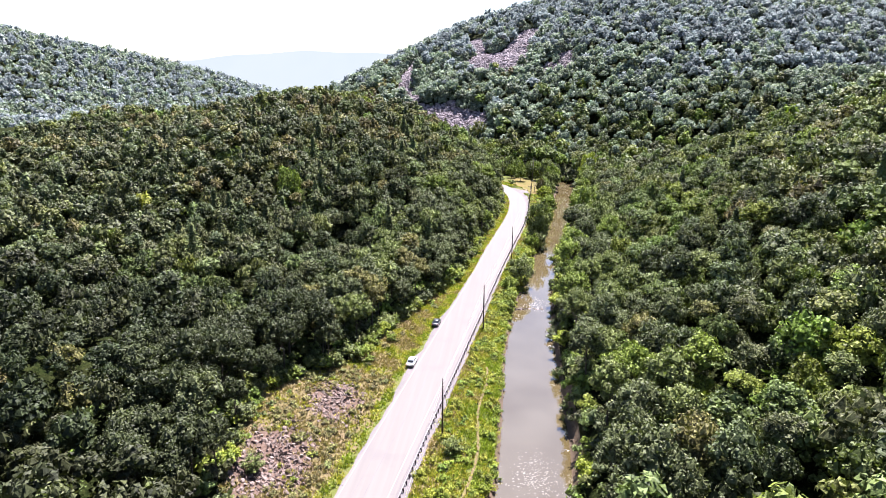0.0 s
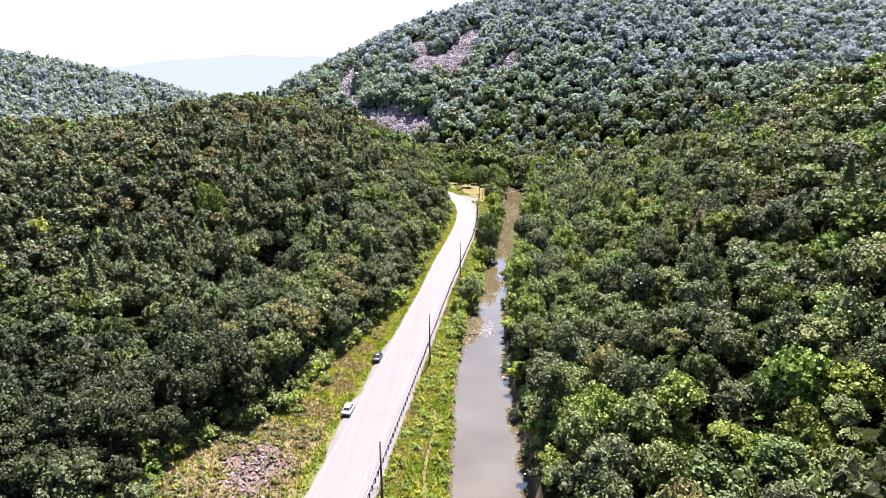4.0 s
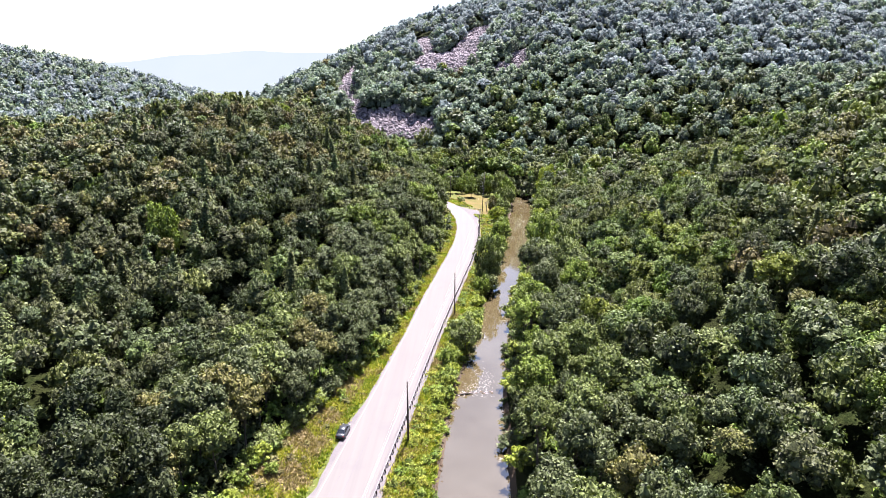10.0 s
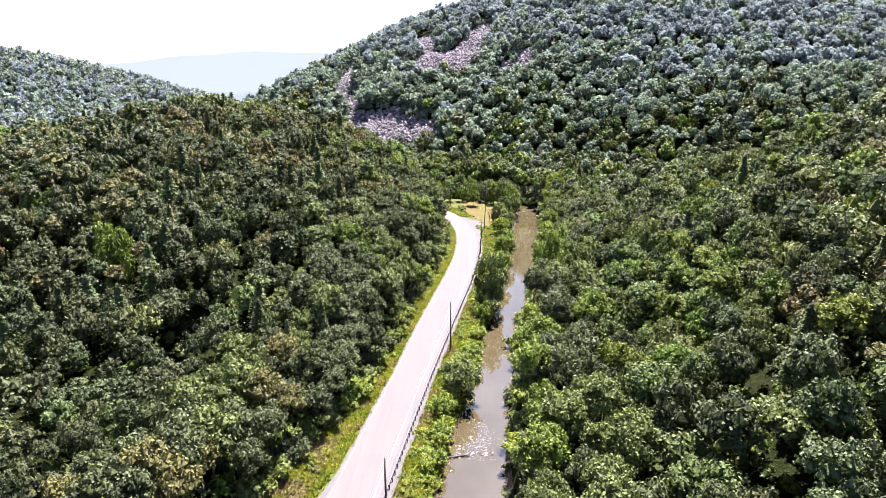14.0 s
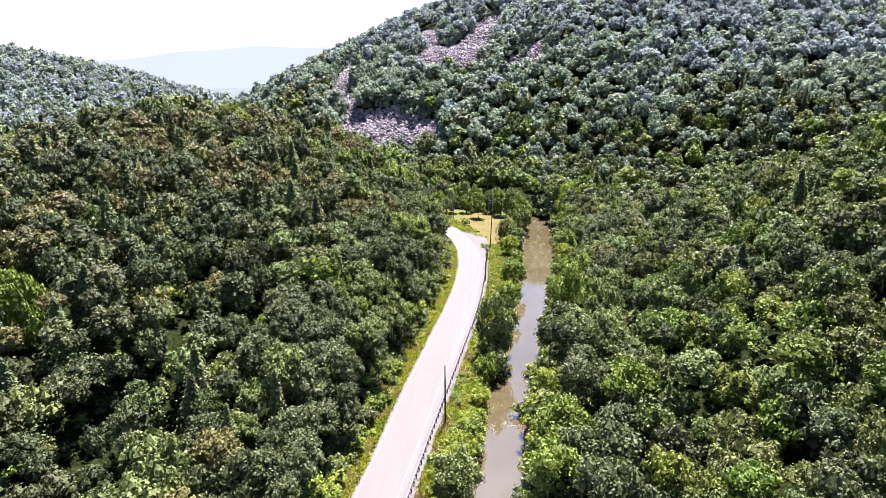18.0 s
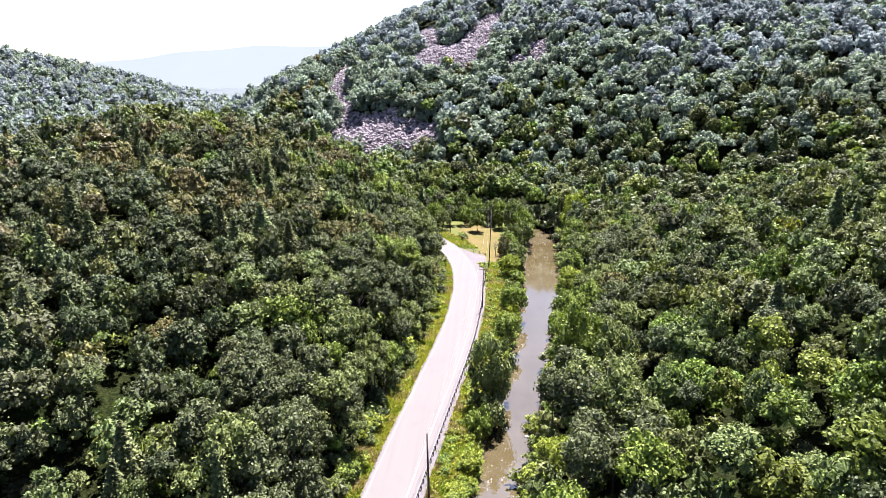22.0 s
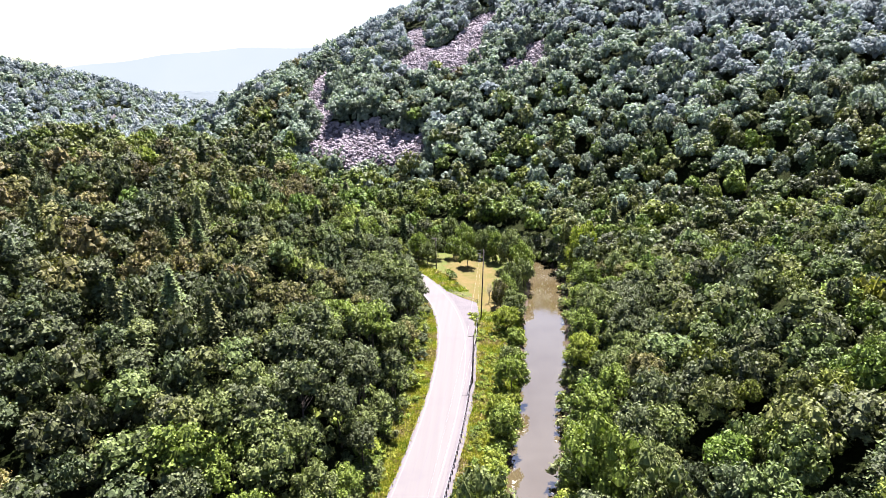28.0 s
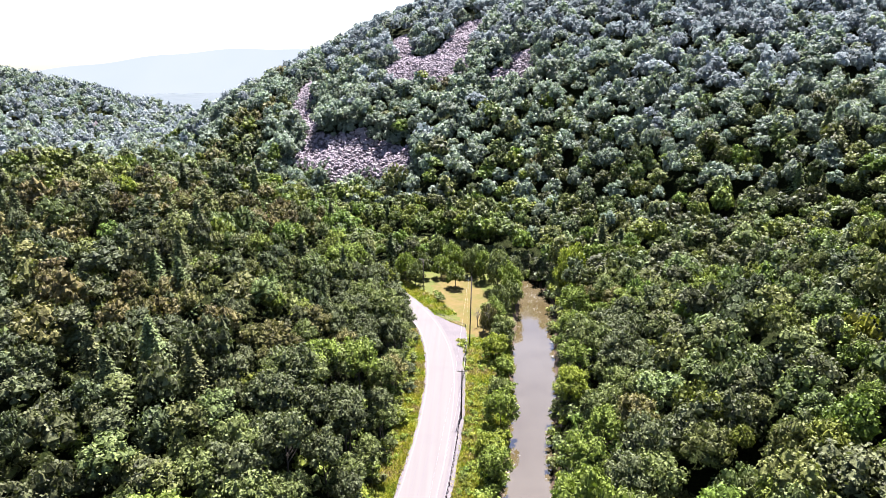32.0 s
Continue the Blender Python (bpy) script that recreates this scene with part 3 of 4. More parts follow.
def species(x, y, r):
    """A kind of leaf for each tree, in drifts, set darker or brighter by stretch of hillside."""
    d = waves(x, y, 60, 41) + 0.7 * waves(x, y, 22, 42) + r.normal(size=x.shape) * 0.75
    d = d + 0.35 * ((x > 30) & (y < 170)) + 0.55 * ((x > 30) & (y > 170) & (y < 400)) - 0.6 * ((x < -20) & (y < 290)) + 0.5 * (y > 400)
    d = d - 2.0 * ((x < -38) & (y < 128)) + 0.9 * ((y > 338) & (y < 470) & (x < 30)) + 0.55 * ((x > -62) & (x < 0) & (y > 235))
    d = d - 0.9 * ((x < -48) & (y > 190) & (y < 300))
    k = np.where(d > 1.5, BRIGHT, np.where(d > 0.1, MID, DARK))
    brown = waves(x, y, 75, 44) + 0.006 * (y - 250) * (x < -45) * (y < 345) - 1.0 * ((y > 350) & (y < 470)) + 0.55 * ((x < -48) & (y > 190) & (y < 300)) + r.normal(size=x.shape) * 0.6
    k = np.where((brown > np.where(x < 10, 1.05, 1.6)), OLIVE, k)
    fir = waves(x, y, 50, 46) + r.normal(size=x.shape) * 0.8
    k = np.where((fir > np.where((x < 0) & (y > 190), 1.5, 1.75)) & (y > 150), NEEDLE, k)
    # most leaf_dark trees low on the near left get the darkened copy
    k = np.where((k == DARK) & (x < -34) & (y < 140) & (r.uniform(size=x.shape) < 0.94), DARKENED, k)
    return np.where(r.uniform(size=x.shape) < 0.005, YELLOW, k)


rng = np.random.RandomState(7)
NEAR = [broad_crown(100 + k, 28, 1050, 0.083, 0, corners=4, ruffled=0.6) for k in range(8)]
BROAD = [broad_crown(130 + k, 36, 2000, 0.064, 0, -0.85, 4) for k in range(4)]
MIDDLE = [broad_crown(170 + k, 24, 500, 0.105, 0, corners=4, ruffled=0.62) for k in range(9)]
FINE = [broad_crown(150 + k, 27, 900, 0.087, 0, corners=4, ruffled=0.6) for k in range(9)]
CLOSE = [broad_crown(200 + k, 21, 370, 0.113, 0, corners=4, ruffled=0.5) for k in range(8)]
HALFWAY = [broad_crown(300 + k, 18, 250, 0.215, 0, ruffled=0.28) for k in range(7)]
FAR = [broad_crown(400 + k, 13, 130, 0.265, 0, ruffled=0.22) for k in range(8)]
DISTANT = [broad_crown(450 + k, 7, 36, 0.36, 0, ruffled=0.25) for k in range(5)]
WEED = [broad_crown(500 + k, 6, 75, 0.26, 0) for k in range(4)]
HERB = [broad_crown(550 + k, 6, 90, 0.17, 0, corners=4) for k in range(4)]
BUSH = [broad_crown(600 + k, 14, 360, 0.14, 0, -0.8, 4) for k in range(4)]
FIRS = {"near": needle_crown(1, 22, 13, 0.085), "far": needle_crown(2, 13, 8, 0.15)}


class Woods:
    """Gathers trees into one mesh."""

    def __init__(self):
        self.v, self.f, self.m, self.tone, self.at = [], [], [], [], 0
        self.random = np.random.RandomState(99)

    def add(self, template, place, scale, turn, mat):
        v, f = template
        k = len(place)
        if not k:
            return
        c, s = np.cos(turn)[:, None], np.sin(turn)[:, None]
        p = v[None] * scale[:, None]
        p = np.stack([p[..., 0] * c - p[..., 1] * s, p[..., 0] * s + p[..., 1] * c, p[..., 2]], -1) + place[:, None]
        self.v.append(p.reshape(-1, 3))
        self.f.append((f[None] + (self.at + np.arange(k) * len(v))[:, None, None]).reshape(-1, 3))
        self.m.append(np.repeat(mat, len(f)))
        self.tone.append(np.repeat(self.random.uniform(-1, 1, k), len(v)))
        self.at += k * len(v)

    def grow(self, x, y, kind, crowns, fir, r, size=1.0, room=None):
        """Trees of mixed width and height; room: metres to the edge of the wood, where they stay smaller."""
        z = ground(x, y)
        pick = r.randint(0, len(crowns), len(x))
        wide = r.triangular(2.3, 3.9, 6.6, len(x)) * size
        if room is not None:
            wide = np.minimum(wide, 2.7 + 0.45 * np.maximum(room, 0) + r.uniform(0, 0.6, len(x)))
        high = r.uniform(8.0, 14.8, len(x)) + (wide - 3.0) * 0.9
        tall = wide * r.uniform(0.8, 1.4, len(x))
        turn = r.uniform(0, 6.28, len(x))
        broad = kind != NEEDLE
        for k, template in enumerate(crowns):
            s = broad & (pick == k)
            self.add(template, np.stack([x[s], y[s], z[s] + high[s] - tall[s]], -1), np.stack([wide[s], wide[s], tall[s]], -1), turn[s], kind[s])
        s = ~broad
        h = r.uniform(4.9, 6.6, s.sum())
        self.add(fir, np.stack([x[s], y[s], z[s] + 1], -1), np.stack([h * 1.0, h * 1.0, h * 0.98], -1), turn[s], kind[s])

    def build(self, name, label):
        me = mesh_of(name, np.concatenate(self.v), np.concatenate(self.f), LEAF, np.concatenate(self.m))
        me.attributes.new("tone", "FLOAT", "POINT").data.foreach_set("value", np.concatenate(self.tone).astype(np.float32))
        return tagged(new(name, me), label, "woods", kind="stuff")


def tree_kind(seed, crown, mat, high, wide, fir=False, tall=1.45):
    """One tree with trunk and crown, to be copied."""
    t = empty("tree")
    child("trunk", trunk_mesh(seed, high * (0.9 if fir else 0.62), 0.2 if fir else 0.24, 0 if fir else 5, BARK), t)
    v, f = crown
    v = v * ((wide * 0.9, wide * 0.9, high / 2.62) if fir else (wide, wide, wide * tall)) + (0, 0, high * 0.03 if fir else high - wide * tall)
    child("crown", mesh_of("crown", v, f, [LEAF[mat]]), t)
    return t


# trees and shrubs that stand out singly: x, y, height, radius, leaf
BANK_PLANTS = [
    (3.2, 194.0, 10, 4.7, MID), (-0.6, 184, 5, 2.4, BRIGHT), (10.2, 245.0, 18, 5.6, MID), (9.8, 238.5, 8, 3.6, MID),
    (11.4, 250.5, 8.5, 3.0, MID), (8.2, 235, 6.5, 2.6, BRIGHT), (14.0, 275.5, 8.5, 3.8, BRIGHT), (12.6, 284, 5.5, 2.6, YELLOW),
    (16.2, 296, 9, 3.9, BRIGHT), (15.6, 307, 6, 2.7, MID), (15.9, 327, 8, 3.9, YELLOW), (18.0, 318, 6, 2.8, BRIGHT),
]
CLEARING_TREES = [
    (18.2, 357, 11, 3.6, MID), (22.6, 364, 10, 3.8, MID), (18.6, 381, 15, 5.4, MID), (22.4, 373, 13, 4.6, BRIGHT),
    (16.2, 351.5, 8.5, 4.2, BRIGHT), (18.4, 337, 9.5, 4.2, MID), (24.5, 386, 13, 4.6, DARK), (3.8, 382.5, 9, 3.7, BRIGHT),
    (14.6, 345.5, 9, 2.6, OLIVE), (9.5, 396, 12, 4.2, MID), (13.8, 390, 12, 4.2, BRIGHT), (2.5, 401, 12, 4.4, BRIGHT),
    (-3.5, 407, 13, 4.4, MID), (-10.6, 384, 9, 3.4, MID), (-14.5, 389, 11, 4.0, BRIGHT), (-8.4, 392, 10, 3.6, MID), (-1.8, 393.5, 9, 3.4, BRIGHT),
]
HILLSIDE_TREES = [
    (41.5, 368, 19, 5.4, YELLOW), (31.8, 297.5, 9.5, 4.3, YELLOW), (28.6, 250, 17, 6.0, BRIGHT), (33.5, 243, 16, 5.4, MID),
    (-77.2, 209, 17, 5.0, BRIGHT),
]
STANDING = BANK_PLANTS + CLEARING_TREES + HILLSIDE_TREES
# woods on both sides of the valley
lx, ly = scatter(-240, 12, 44, 470, 5.4, 1)
rx_, ry_ = scatter(12, 240, 44, 470, 6.6, 2)
ax, ay = np.concatenate([lx, rx_]), np.concatenate([ly, ry_])
ok = wooded(ax, ay) & ((ax > -58 - 0.70 * ay) & (ax < 48 + 0.64 * ay))
ax, ay = ax[ok], ay[ok]
ak = species(ax, ay, rng)
# trees further off take the leaves with haze in their colour
ak = np.where((ay + 0.4 * ax + rng.normal(size=len(ax)) * 30 > 480) & (ay > 330) & (ax > 15) & (ak != NEEDLE), HALF_HAZED, ak)
edge = np.where(ax < river_mid(ay), road_left(ay) - ax - verge_width(ay), ax - river_mid(ay) - river_half(ay))
rank = np.where((ay > 70) & (ay < 345), edge, 1e6)
at_bank = (ax > river_mid(ay)) & (edge < 7.5) & (ay > 150) & (ay < 345) & (ak != NEEDLE)
ak = np.where(at_bank & (rng.uniform(size=len(ax)) < 0.5), BRIGHT, np.where(at_bank & (rng.uniform(size=len(ax)) < 0.25), YELLOW, ak))
first = np.argsort(rank)[:300]
single = np.zeros(len(ax), bool)
single[first] = True

TREE_WORDS = {
    DARKENED: "broadleaf tree with darkened green leaves in the wood's edge",
    DARK: "dark green broadleaf tree in the wood's edge",
    MID: "mid green broadleaf tree in the wood's edge",
    BRIGHT: "bright green broadleaf tree in the wood's edge",
    OLIVE: "olive-brown broadleaf tree in the wood's edge",
    YELLOW: "yellow-green broadleaf tree in the wood's edge",
    NEEDLE: "dark pointed conifer in the wood's edge",
}
models = {}
for i in first:
    k, variant = int(ak[i]), int(rng.randint(0, 4))
    s = min(rng.uniform(0.8, 1.2), 0.68 + 0.09 * max(float(edge[i]), 0))
    m = Matrix.LocRotScale((ax[i], ay[i], ground(ax[i], ay[i])), Euler((0, 0, rng.uniform(0, 6.28))), (s, s, s * rng.uniform(0.92, 1.1)))
    if (k, variant) not in models:
        if k == NEEDLE:
            t = tree_kind(variant, FIRS["near"], k, 15, 4.2, True)
        else:
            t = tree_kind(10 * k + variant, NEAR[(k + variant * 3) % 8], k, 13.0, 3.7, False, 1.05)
        tagged(t, TREE_WORDS[k], "tree", "trees along the road and river")
        models[k, variant] = t
        t.matrix_basis = m
    else:
        base = models[k, variant]
        c = copy_thing(base, Matrix())
        c.matrix_basis = m

woods = Woods()
rest = ~single
side = np.abs(ax - 8)
reach = np.hypot(side, np.maximum(np.maximum(85, ay - 172), side / 0.7)) + 200 * (ay < 72)
for ring, crowns, fir in (((reach < 118) & (ax > 0), FINE, "near"), ((reach < 118) & (ax <= 0), MIDDLE, "near"), ((reach >= 118) & (reach < 190), CLOSE, "near"), (reach >= 190, HALFWAY, "far")):
    s = rest & ring
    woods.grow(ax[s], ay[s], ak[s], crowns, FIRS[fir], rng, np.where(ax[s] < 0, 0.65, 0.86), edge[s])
ux, uy = scatter(-75, 90, 70, 400, 3.4, 11)
ue = np.where(ux < river_mid(uy), road_left(uy) - ux - verge_width(uy), ux - river_mid(uy) - river_half(uy))
ok = (ue > -0.3) & (ue < 60) & ((ue < 14) | (np.abs(ux * 7.3 + uy * 3.1) % 2 < 0.9)) & (rock_bank(ux, uy) > 1.1) & ((clearing(ux, uy) > 1) | (ux < road_left(uy)))
ux, uy = ux[ok], uy[ok]
uz = ground(ux, uy)
up = rng.randint(0, 4, len(ux))
for k, template in enumerate(WEED):
    s = up == k
    w = rng.uniform(1.1, 2.4, s.sum())
    woods.add(template, np.stack([ux[s], uy[s], uz[s] + w * 0.5], -1), np.stack([w, w, w * 0.9], -1), rng.uniform(0, 6.28, s.sum()), rng.choice([DARK, MID, MID, BRIGHT], s.sum()))
# lower growth in the gaps further up the slopes
bx_, by_ = scatter(-140, 150, 90, 330, 5.6, 14)
be = np.where(bx_ < river_mid(by_), road_left(by_) - bx_ - verge_width(by_), bx_ - river_mid(by_) - river_half(by_))
ok = (be > 55) & (be < 130) & (by_ > 60 + 0.9 * np.abs(bx_))
bx_, by_ = bx_[ok], by_[ok]
bp = rng.randint(0, 4, len(bx_))
for k, template in enumerate(WEED):
    s = bp == k
    w = rng.uniform(1.5, 2.9, s.sum())
    woods.add(template, np.stack([bx_[s], by_[s], ground(bx_[s], by_[s]) + w * 0.8], -1), np.stack([w, w, w * 1.2], -1), rng.uniform(0, 6.28, s.sum()), rng.choice([DARK, MID, DARK], s.sum()))
# growth hanging over the water where the river bends away
ex, ey = scatter(-70, 50, 388, 470, 2.6, 12)
eb = beside_river(ex, ey)
ok = (eb > -0.4) & (eb < 5) & ((ey > 400) | (ex > river_mid(ey)))
ex, ey = ex[ok], ey[ok]
ep = rng.randint(0, 4, len(ex))
for k, template in enumerate(WEED):
    s = ep == k
    w = rng.uniform(1.4, 3.0, s.sum())
    woods.add(template, np.stack([ex[s], ey[s], np.maximum(ground(ex[s], ey[s]), -2.6) + w * 0.45], -1), np.stack([w, w, w], -1), rng.uniform(0, 6.28, s.sum()), rng.choice([DARK, MID, DARK, DARK], s.sum()))
# the woods go on behind
vx, vy = scatter(-150, 150, -80, 42, 8.5, 21)
ok = np.where(vx < river_mid(vy), road_left(vy) - vx > verge_width(vy) + 3, vx - river_mid(vy) - river_half(vy) > 3)
vx, vy = vx[ok], vy[ok]
woods.grow(vx, vy, species(vx, vy, rng), FAR, FIRS["far"], rng, 1.2)
woods.build("valley_woods", "dense summer woods of mixed broadleaf trees and conifers on both hillsides")

mx, my = scatter(-240, 400, 470, 815, 7.4, 3)
m2x, m2y = scatter(240, 400, 300, 470, 8.5, 5)
mx, my = np.concatenate([mx, m2x]), np.concatenate([my, m2y])
ok = wooded(mx, my) & (my < mount_crest(mx) + 14)
mx, my = mx[ok], my[ok]
woods = Woods()
mk = species(mx, my, rng)
# the painted haze of the leaves grows with distance
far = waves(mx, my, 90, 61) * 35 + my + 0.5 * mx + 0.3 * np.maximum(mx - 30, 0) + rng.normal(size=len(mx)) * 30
mk = np.where((far > 450) & ((mk != OLIVE) | (far > 560)) & (rng.uniform(size=len(mx)) < 0.62 + (far - 450) * 0.003), HALF_HAZED, mk)
mk = np.where((far > 600) & (rng.uniform(size=len(mx)) < 0.75), HAZED, mk)
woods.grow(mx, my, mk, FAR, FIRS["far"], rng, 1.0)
sx, sy = scatter(-130, 55, 490, 680, 3.6, 13)
sb = scree(sx, sy)
ok = (sb > 0.6) & (sb < 16) & (sy > mount_foot(sx))
sx, sy = sx[ok], sy[ok]
low = np.minimum(scree(sx, sy + 6, SCREES), scree(sx, sy + 12, SCREES)) < 0.5
sp = rng.randint(0, 4, len(sx))
for k, template in enumerate(WEED):
    s = sp == k
    w = np.where(low[s], rng.uniform(0.7, 1.3, s.sum()), rng.uniform(1.5, 2.9, s.sum()))
    woods.add(template, np.stack([sx[s], sy[s], ground(sx[s], sy[s]) + w * 0.7], -1), np.stack([w, w, w * 1.2], -1), rng.uniform(0, 6.28, s.sum()), np.full(s.sum(), HALF_HAZED))
woods.build("mountain_woods", "woods covering the steep mountainside between fields of bare stone")

hx, hy = scatter(-900, -170, 560, 945, 9.6, 4)
ok = wooded(hx, hy) & (hx > -0.95 * hy)
hx, hy = hx[ok], hy[ok]
woods = Woods()
# haze over the far hill comes from these tinted leaf colours
woods.grow(hx, hy, np.where(rng.uniform(size=len(hx)) < 0.5, HAZED, HALF_HAZED), DISTANT, FIRS["far"], rng, 1.1)
woods.build("far_hill_woods", "woods on the far hill beyond the bend, haze tinted into the leaves")


# ---- trees and shrubs of their own ----
def plant(name, x, y, high, wide, leaf, seed, label, category, group="", base=None):
    t = empty(name, (x, y, float(ground(x, y)) if base is None else base), seed * 47 % 360)
    trunk_high = high * 0.6
    child("trunk" if name == "tree" else "stems", trunk_mesh(seed, trunk_high, 0.06 + high * 0.013, 5, BARK), t)
    tall = min(1.8, (high - 0.3) / (1.85 * wide))
    v, f = BROAD[seed % 4] if wide > 4 else NEAR[seed % 8] if high > 7 else BUSH[seed % 4]
    v = v * (wide, wide, wide * max(tall, 0.6)) + (0, 0, high - wide * max(tall, 0.6))
    child("crown", mesh_of("crown", v, f, [LEAF[leaf]]), t)
    return tagged(t, label, category, group)


TONE = {DARK: "dark green", MID: "mid green", BRIGHT: "bright green", OLIVE: "olive green", YELLOW: "yellow-green"}
for k, (x, y, high, wide, leaf) in enumerate(STANDING):
    where = "on the strip between road and river" if road_right(y) < x < river_mid(y) else "above the river bank" if x > 0 else "standing out of the hillside woods"
    if x > 0 and y > 335 and x < river_mid(y):
        where = "at the edge of the clearing"
    small = high < 7
    plant("shrub" if small else "tree", x, y, high, wide, leaf, k + 3, f"{TONE[leaf]} {'leafy shrub' if small else 'full-crowned tree'} {where}", "shrub" if small else "tree")

shrub_models = {}


def shrub(x, y, s, leaf, variant, group, words):
    key = (leaf, variant, words)
    m = Matrix.LocRotScale((x, y, float(ground(x, y)) - 0.1), Euler((0, 0, variant * 1.3 + x)), (s, s, s * 0.95))
    if key not in shrub_models:
        t = plant("shrub", x, y, 3.4, 1.9, leaf, 31 + variant, f"{TONE[leaf]} leafy shrub {words}", "shrub", group)
        shrub_models[key] = t
        t.matrix_basis = m
    else:
        copy_thing(shrub_models[key], Matrix()).matrix_basis = m


r = random.Random(5)
for k in range(130):
    y = r.uniform(82, 338)
    x = float(road_left(y) - verge_width(y)) - r.uniform(-0.6, 1.9)
    if rock_bank(x, y) > 1.02:
        shrub(x, y, r.uniform(0.55, 1.25), r.choice([BRIGHT, MID, MID, YELLOW, DARK]), r.randrange(3), "shrubs at the wood's edge", "at the wood's edge beside the verge")
for k in range(80):
    y = r.uniform(84, 392)
    x = float(river_mid(y) + river_half(y)) + r.uniform(1.2, 3.2)
    shrub(x, y, r.uniform(0.6, 1.3), r.choice([BRIGHT, MID, YELLOW, BRIGHT, YELLOW]), r.randrange(3), "shrubs on the far bank", "leaning over the river bank")
for k in range(70):
    y = r.uniform(158, 336)
    x = float(river_mid(y) - river_half(y)) - r.uniform(0.4, 3.0)
    if x > road_right(y) + 2.6:
        shrub(x, y, r.uniform(0.5, 1.25), r.choice([BRIGHT, YELLOW, YELLOW, YELLOW]), r.randrange(3), "shrubs on the near bank", "on the bank between road and river")
for x, y, s in ((-9.2, 97, 1.0), (-1.6, 371, 0.7), (-0.6, 368, 0.85), (-2.6, 374, 0.6), (0.8, 362.5, 0.35), (-28.5, 140, 0.7), (-31, 128, 0.6), (-40, 84, 1.0)):
    shrub(x, y, s, MID if s > 0.8 else BRIGHT, 1, "shrubs on open ground", "alone on rough open ground")


def bare_tree(x, y, high, seed, words):
    """A leafless tree: trunk, limbs and twigs."""
    q = random.Random(seed)
    t = empty("bare_tree", (x, y, float(ground(x, y))))
    bm = fresh()
    rod(bm, (0, 0, -0.4), (0.2, 0.1, high * 0.5), 0.16, 0.1, 7)
    part("trunk", bm, DEADWOOD, t)
    for k in range(7):
        a, h = q.uniform(0, 6.28), high * q.uniform(0.25, 0.5)
        s = Vector((0.2 * h / high * 2, 0.1, h))
        e = s + Vector((math.cos(a) * 0.45, math.sin(a) * 0.45, 0.9)) * high * q.uniform(0.3, 0.52)
        bm = rod(fresh(), s, e, 0.075, 0.03, 5)
        for _ in range(5):
            p = s.lerp(e, q.uniform(0.35, 1))
            b = q.uniform(0, 6.28)
            rod(bm, p, p + Vector((math.cos(b), math.sin(b), 0.8)) * high * q.uniform(0.08, 0.2), 0.028, 0.008, 4)
        part("limb", bm, DEADWOOD, t)
    tagged(t, f"leafless pale grey tree {words}", "dead tree")


bare_tree(12.9, 344, 9, 1, "beside the gravel bay")
bare_tree(23.5, 107, 13, 2, "among the trees on the far bank")
bare_tree(39, 275, 13, 3, "among the trees on the far bank")
bare_tree(24.5, 235, 8, 4, "leaning over the river bank")
bare_tree(11.2, 348, 6, 5, "at the edge of the clearing")


# ---- weeds, grass, stones ----
def tuft(seed, blades, high, spread):
    q = np.random.RandomState(seed)
    v, f = [], []
    for k in range(blades):
        a, h = q.uniform(0, 6.28), high * q.uniform(0.5, 1.2)
        b = np.array([math.cos(a), math.sin(a), 0]) * spread * q.uniform(0.1, 1)
        w = np.array([-math.sin(a), math.cos(a), 0]) * q.uniform(0.07, 0.14)
        tip = b * q.uniform(1.3, 2.2) + (0, 0, h)
        v += [b - w, b + w, tip]
        f.append((3 * k, 3 * k + 1, 3 * k + 2))
    return np.array(v), np.array(f)


BLADE = [
    leaves("blade_green", (0.056, 0.080, 0.010), (0.150, 0.182, 0.021), (0.148, 0.166, 0.023), 0.7, 0.3),
    leaves("blade_yellow", (0.112, 0.122, 0.015), (0.240, 0.222, 0.038), (0.212, 0.188, 0.034), 0.7, 0.3),
    leaves("blade_straw", (0.115, 0.090, 0.042), (0.225, 0.175, 0.090), (0.17, 0.118, 0.066), 0.8, 0.2),
]


class Sward(Woods):
    def build(self, name, label, mats=BLADE, category="grass"):
        ob = new(name, mesh_of(name, np.concatenate(self.v), np.concatenate(self.f), mats, np.concatenate(self.m)))
        return tagged(ob, label, category, kind="stuff")


def verge_points(n, y0, y1, a, b, seed):
    """Points across a strip whose edges are functions of y."""
    q = np.random.RandomState(seed)
    y = q.uniform(y0, y1, n)
    x = a(y) + (b(y) - a(y)) * q.uniform(0, 1, n)
    return x, y, q


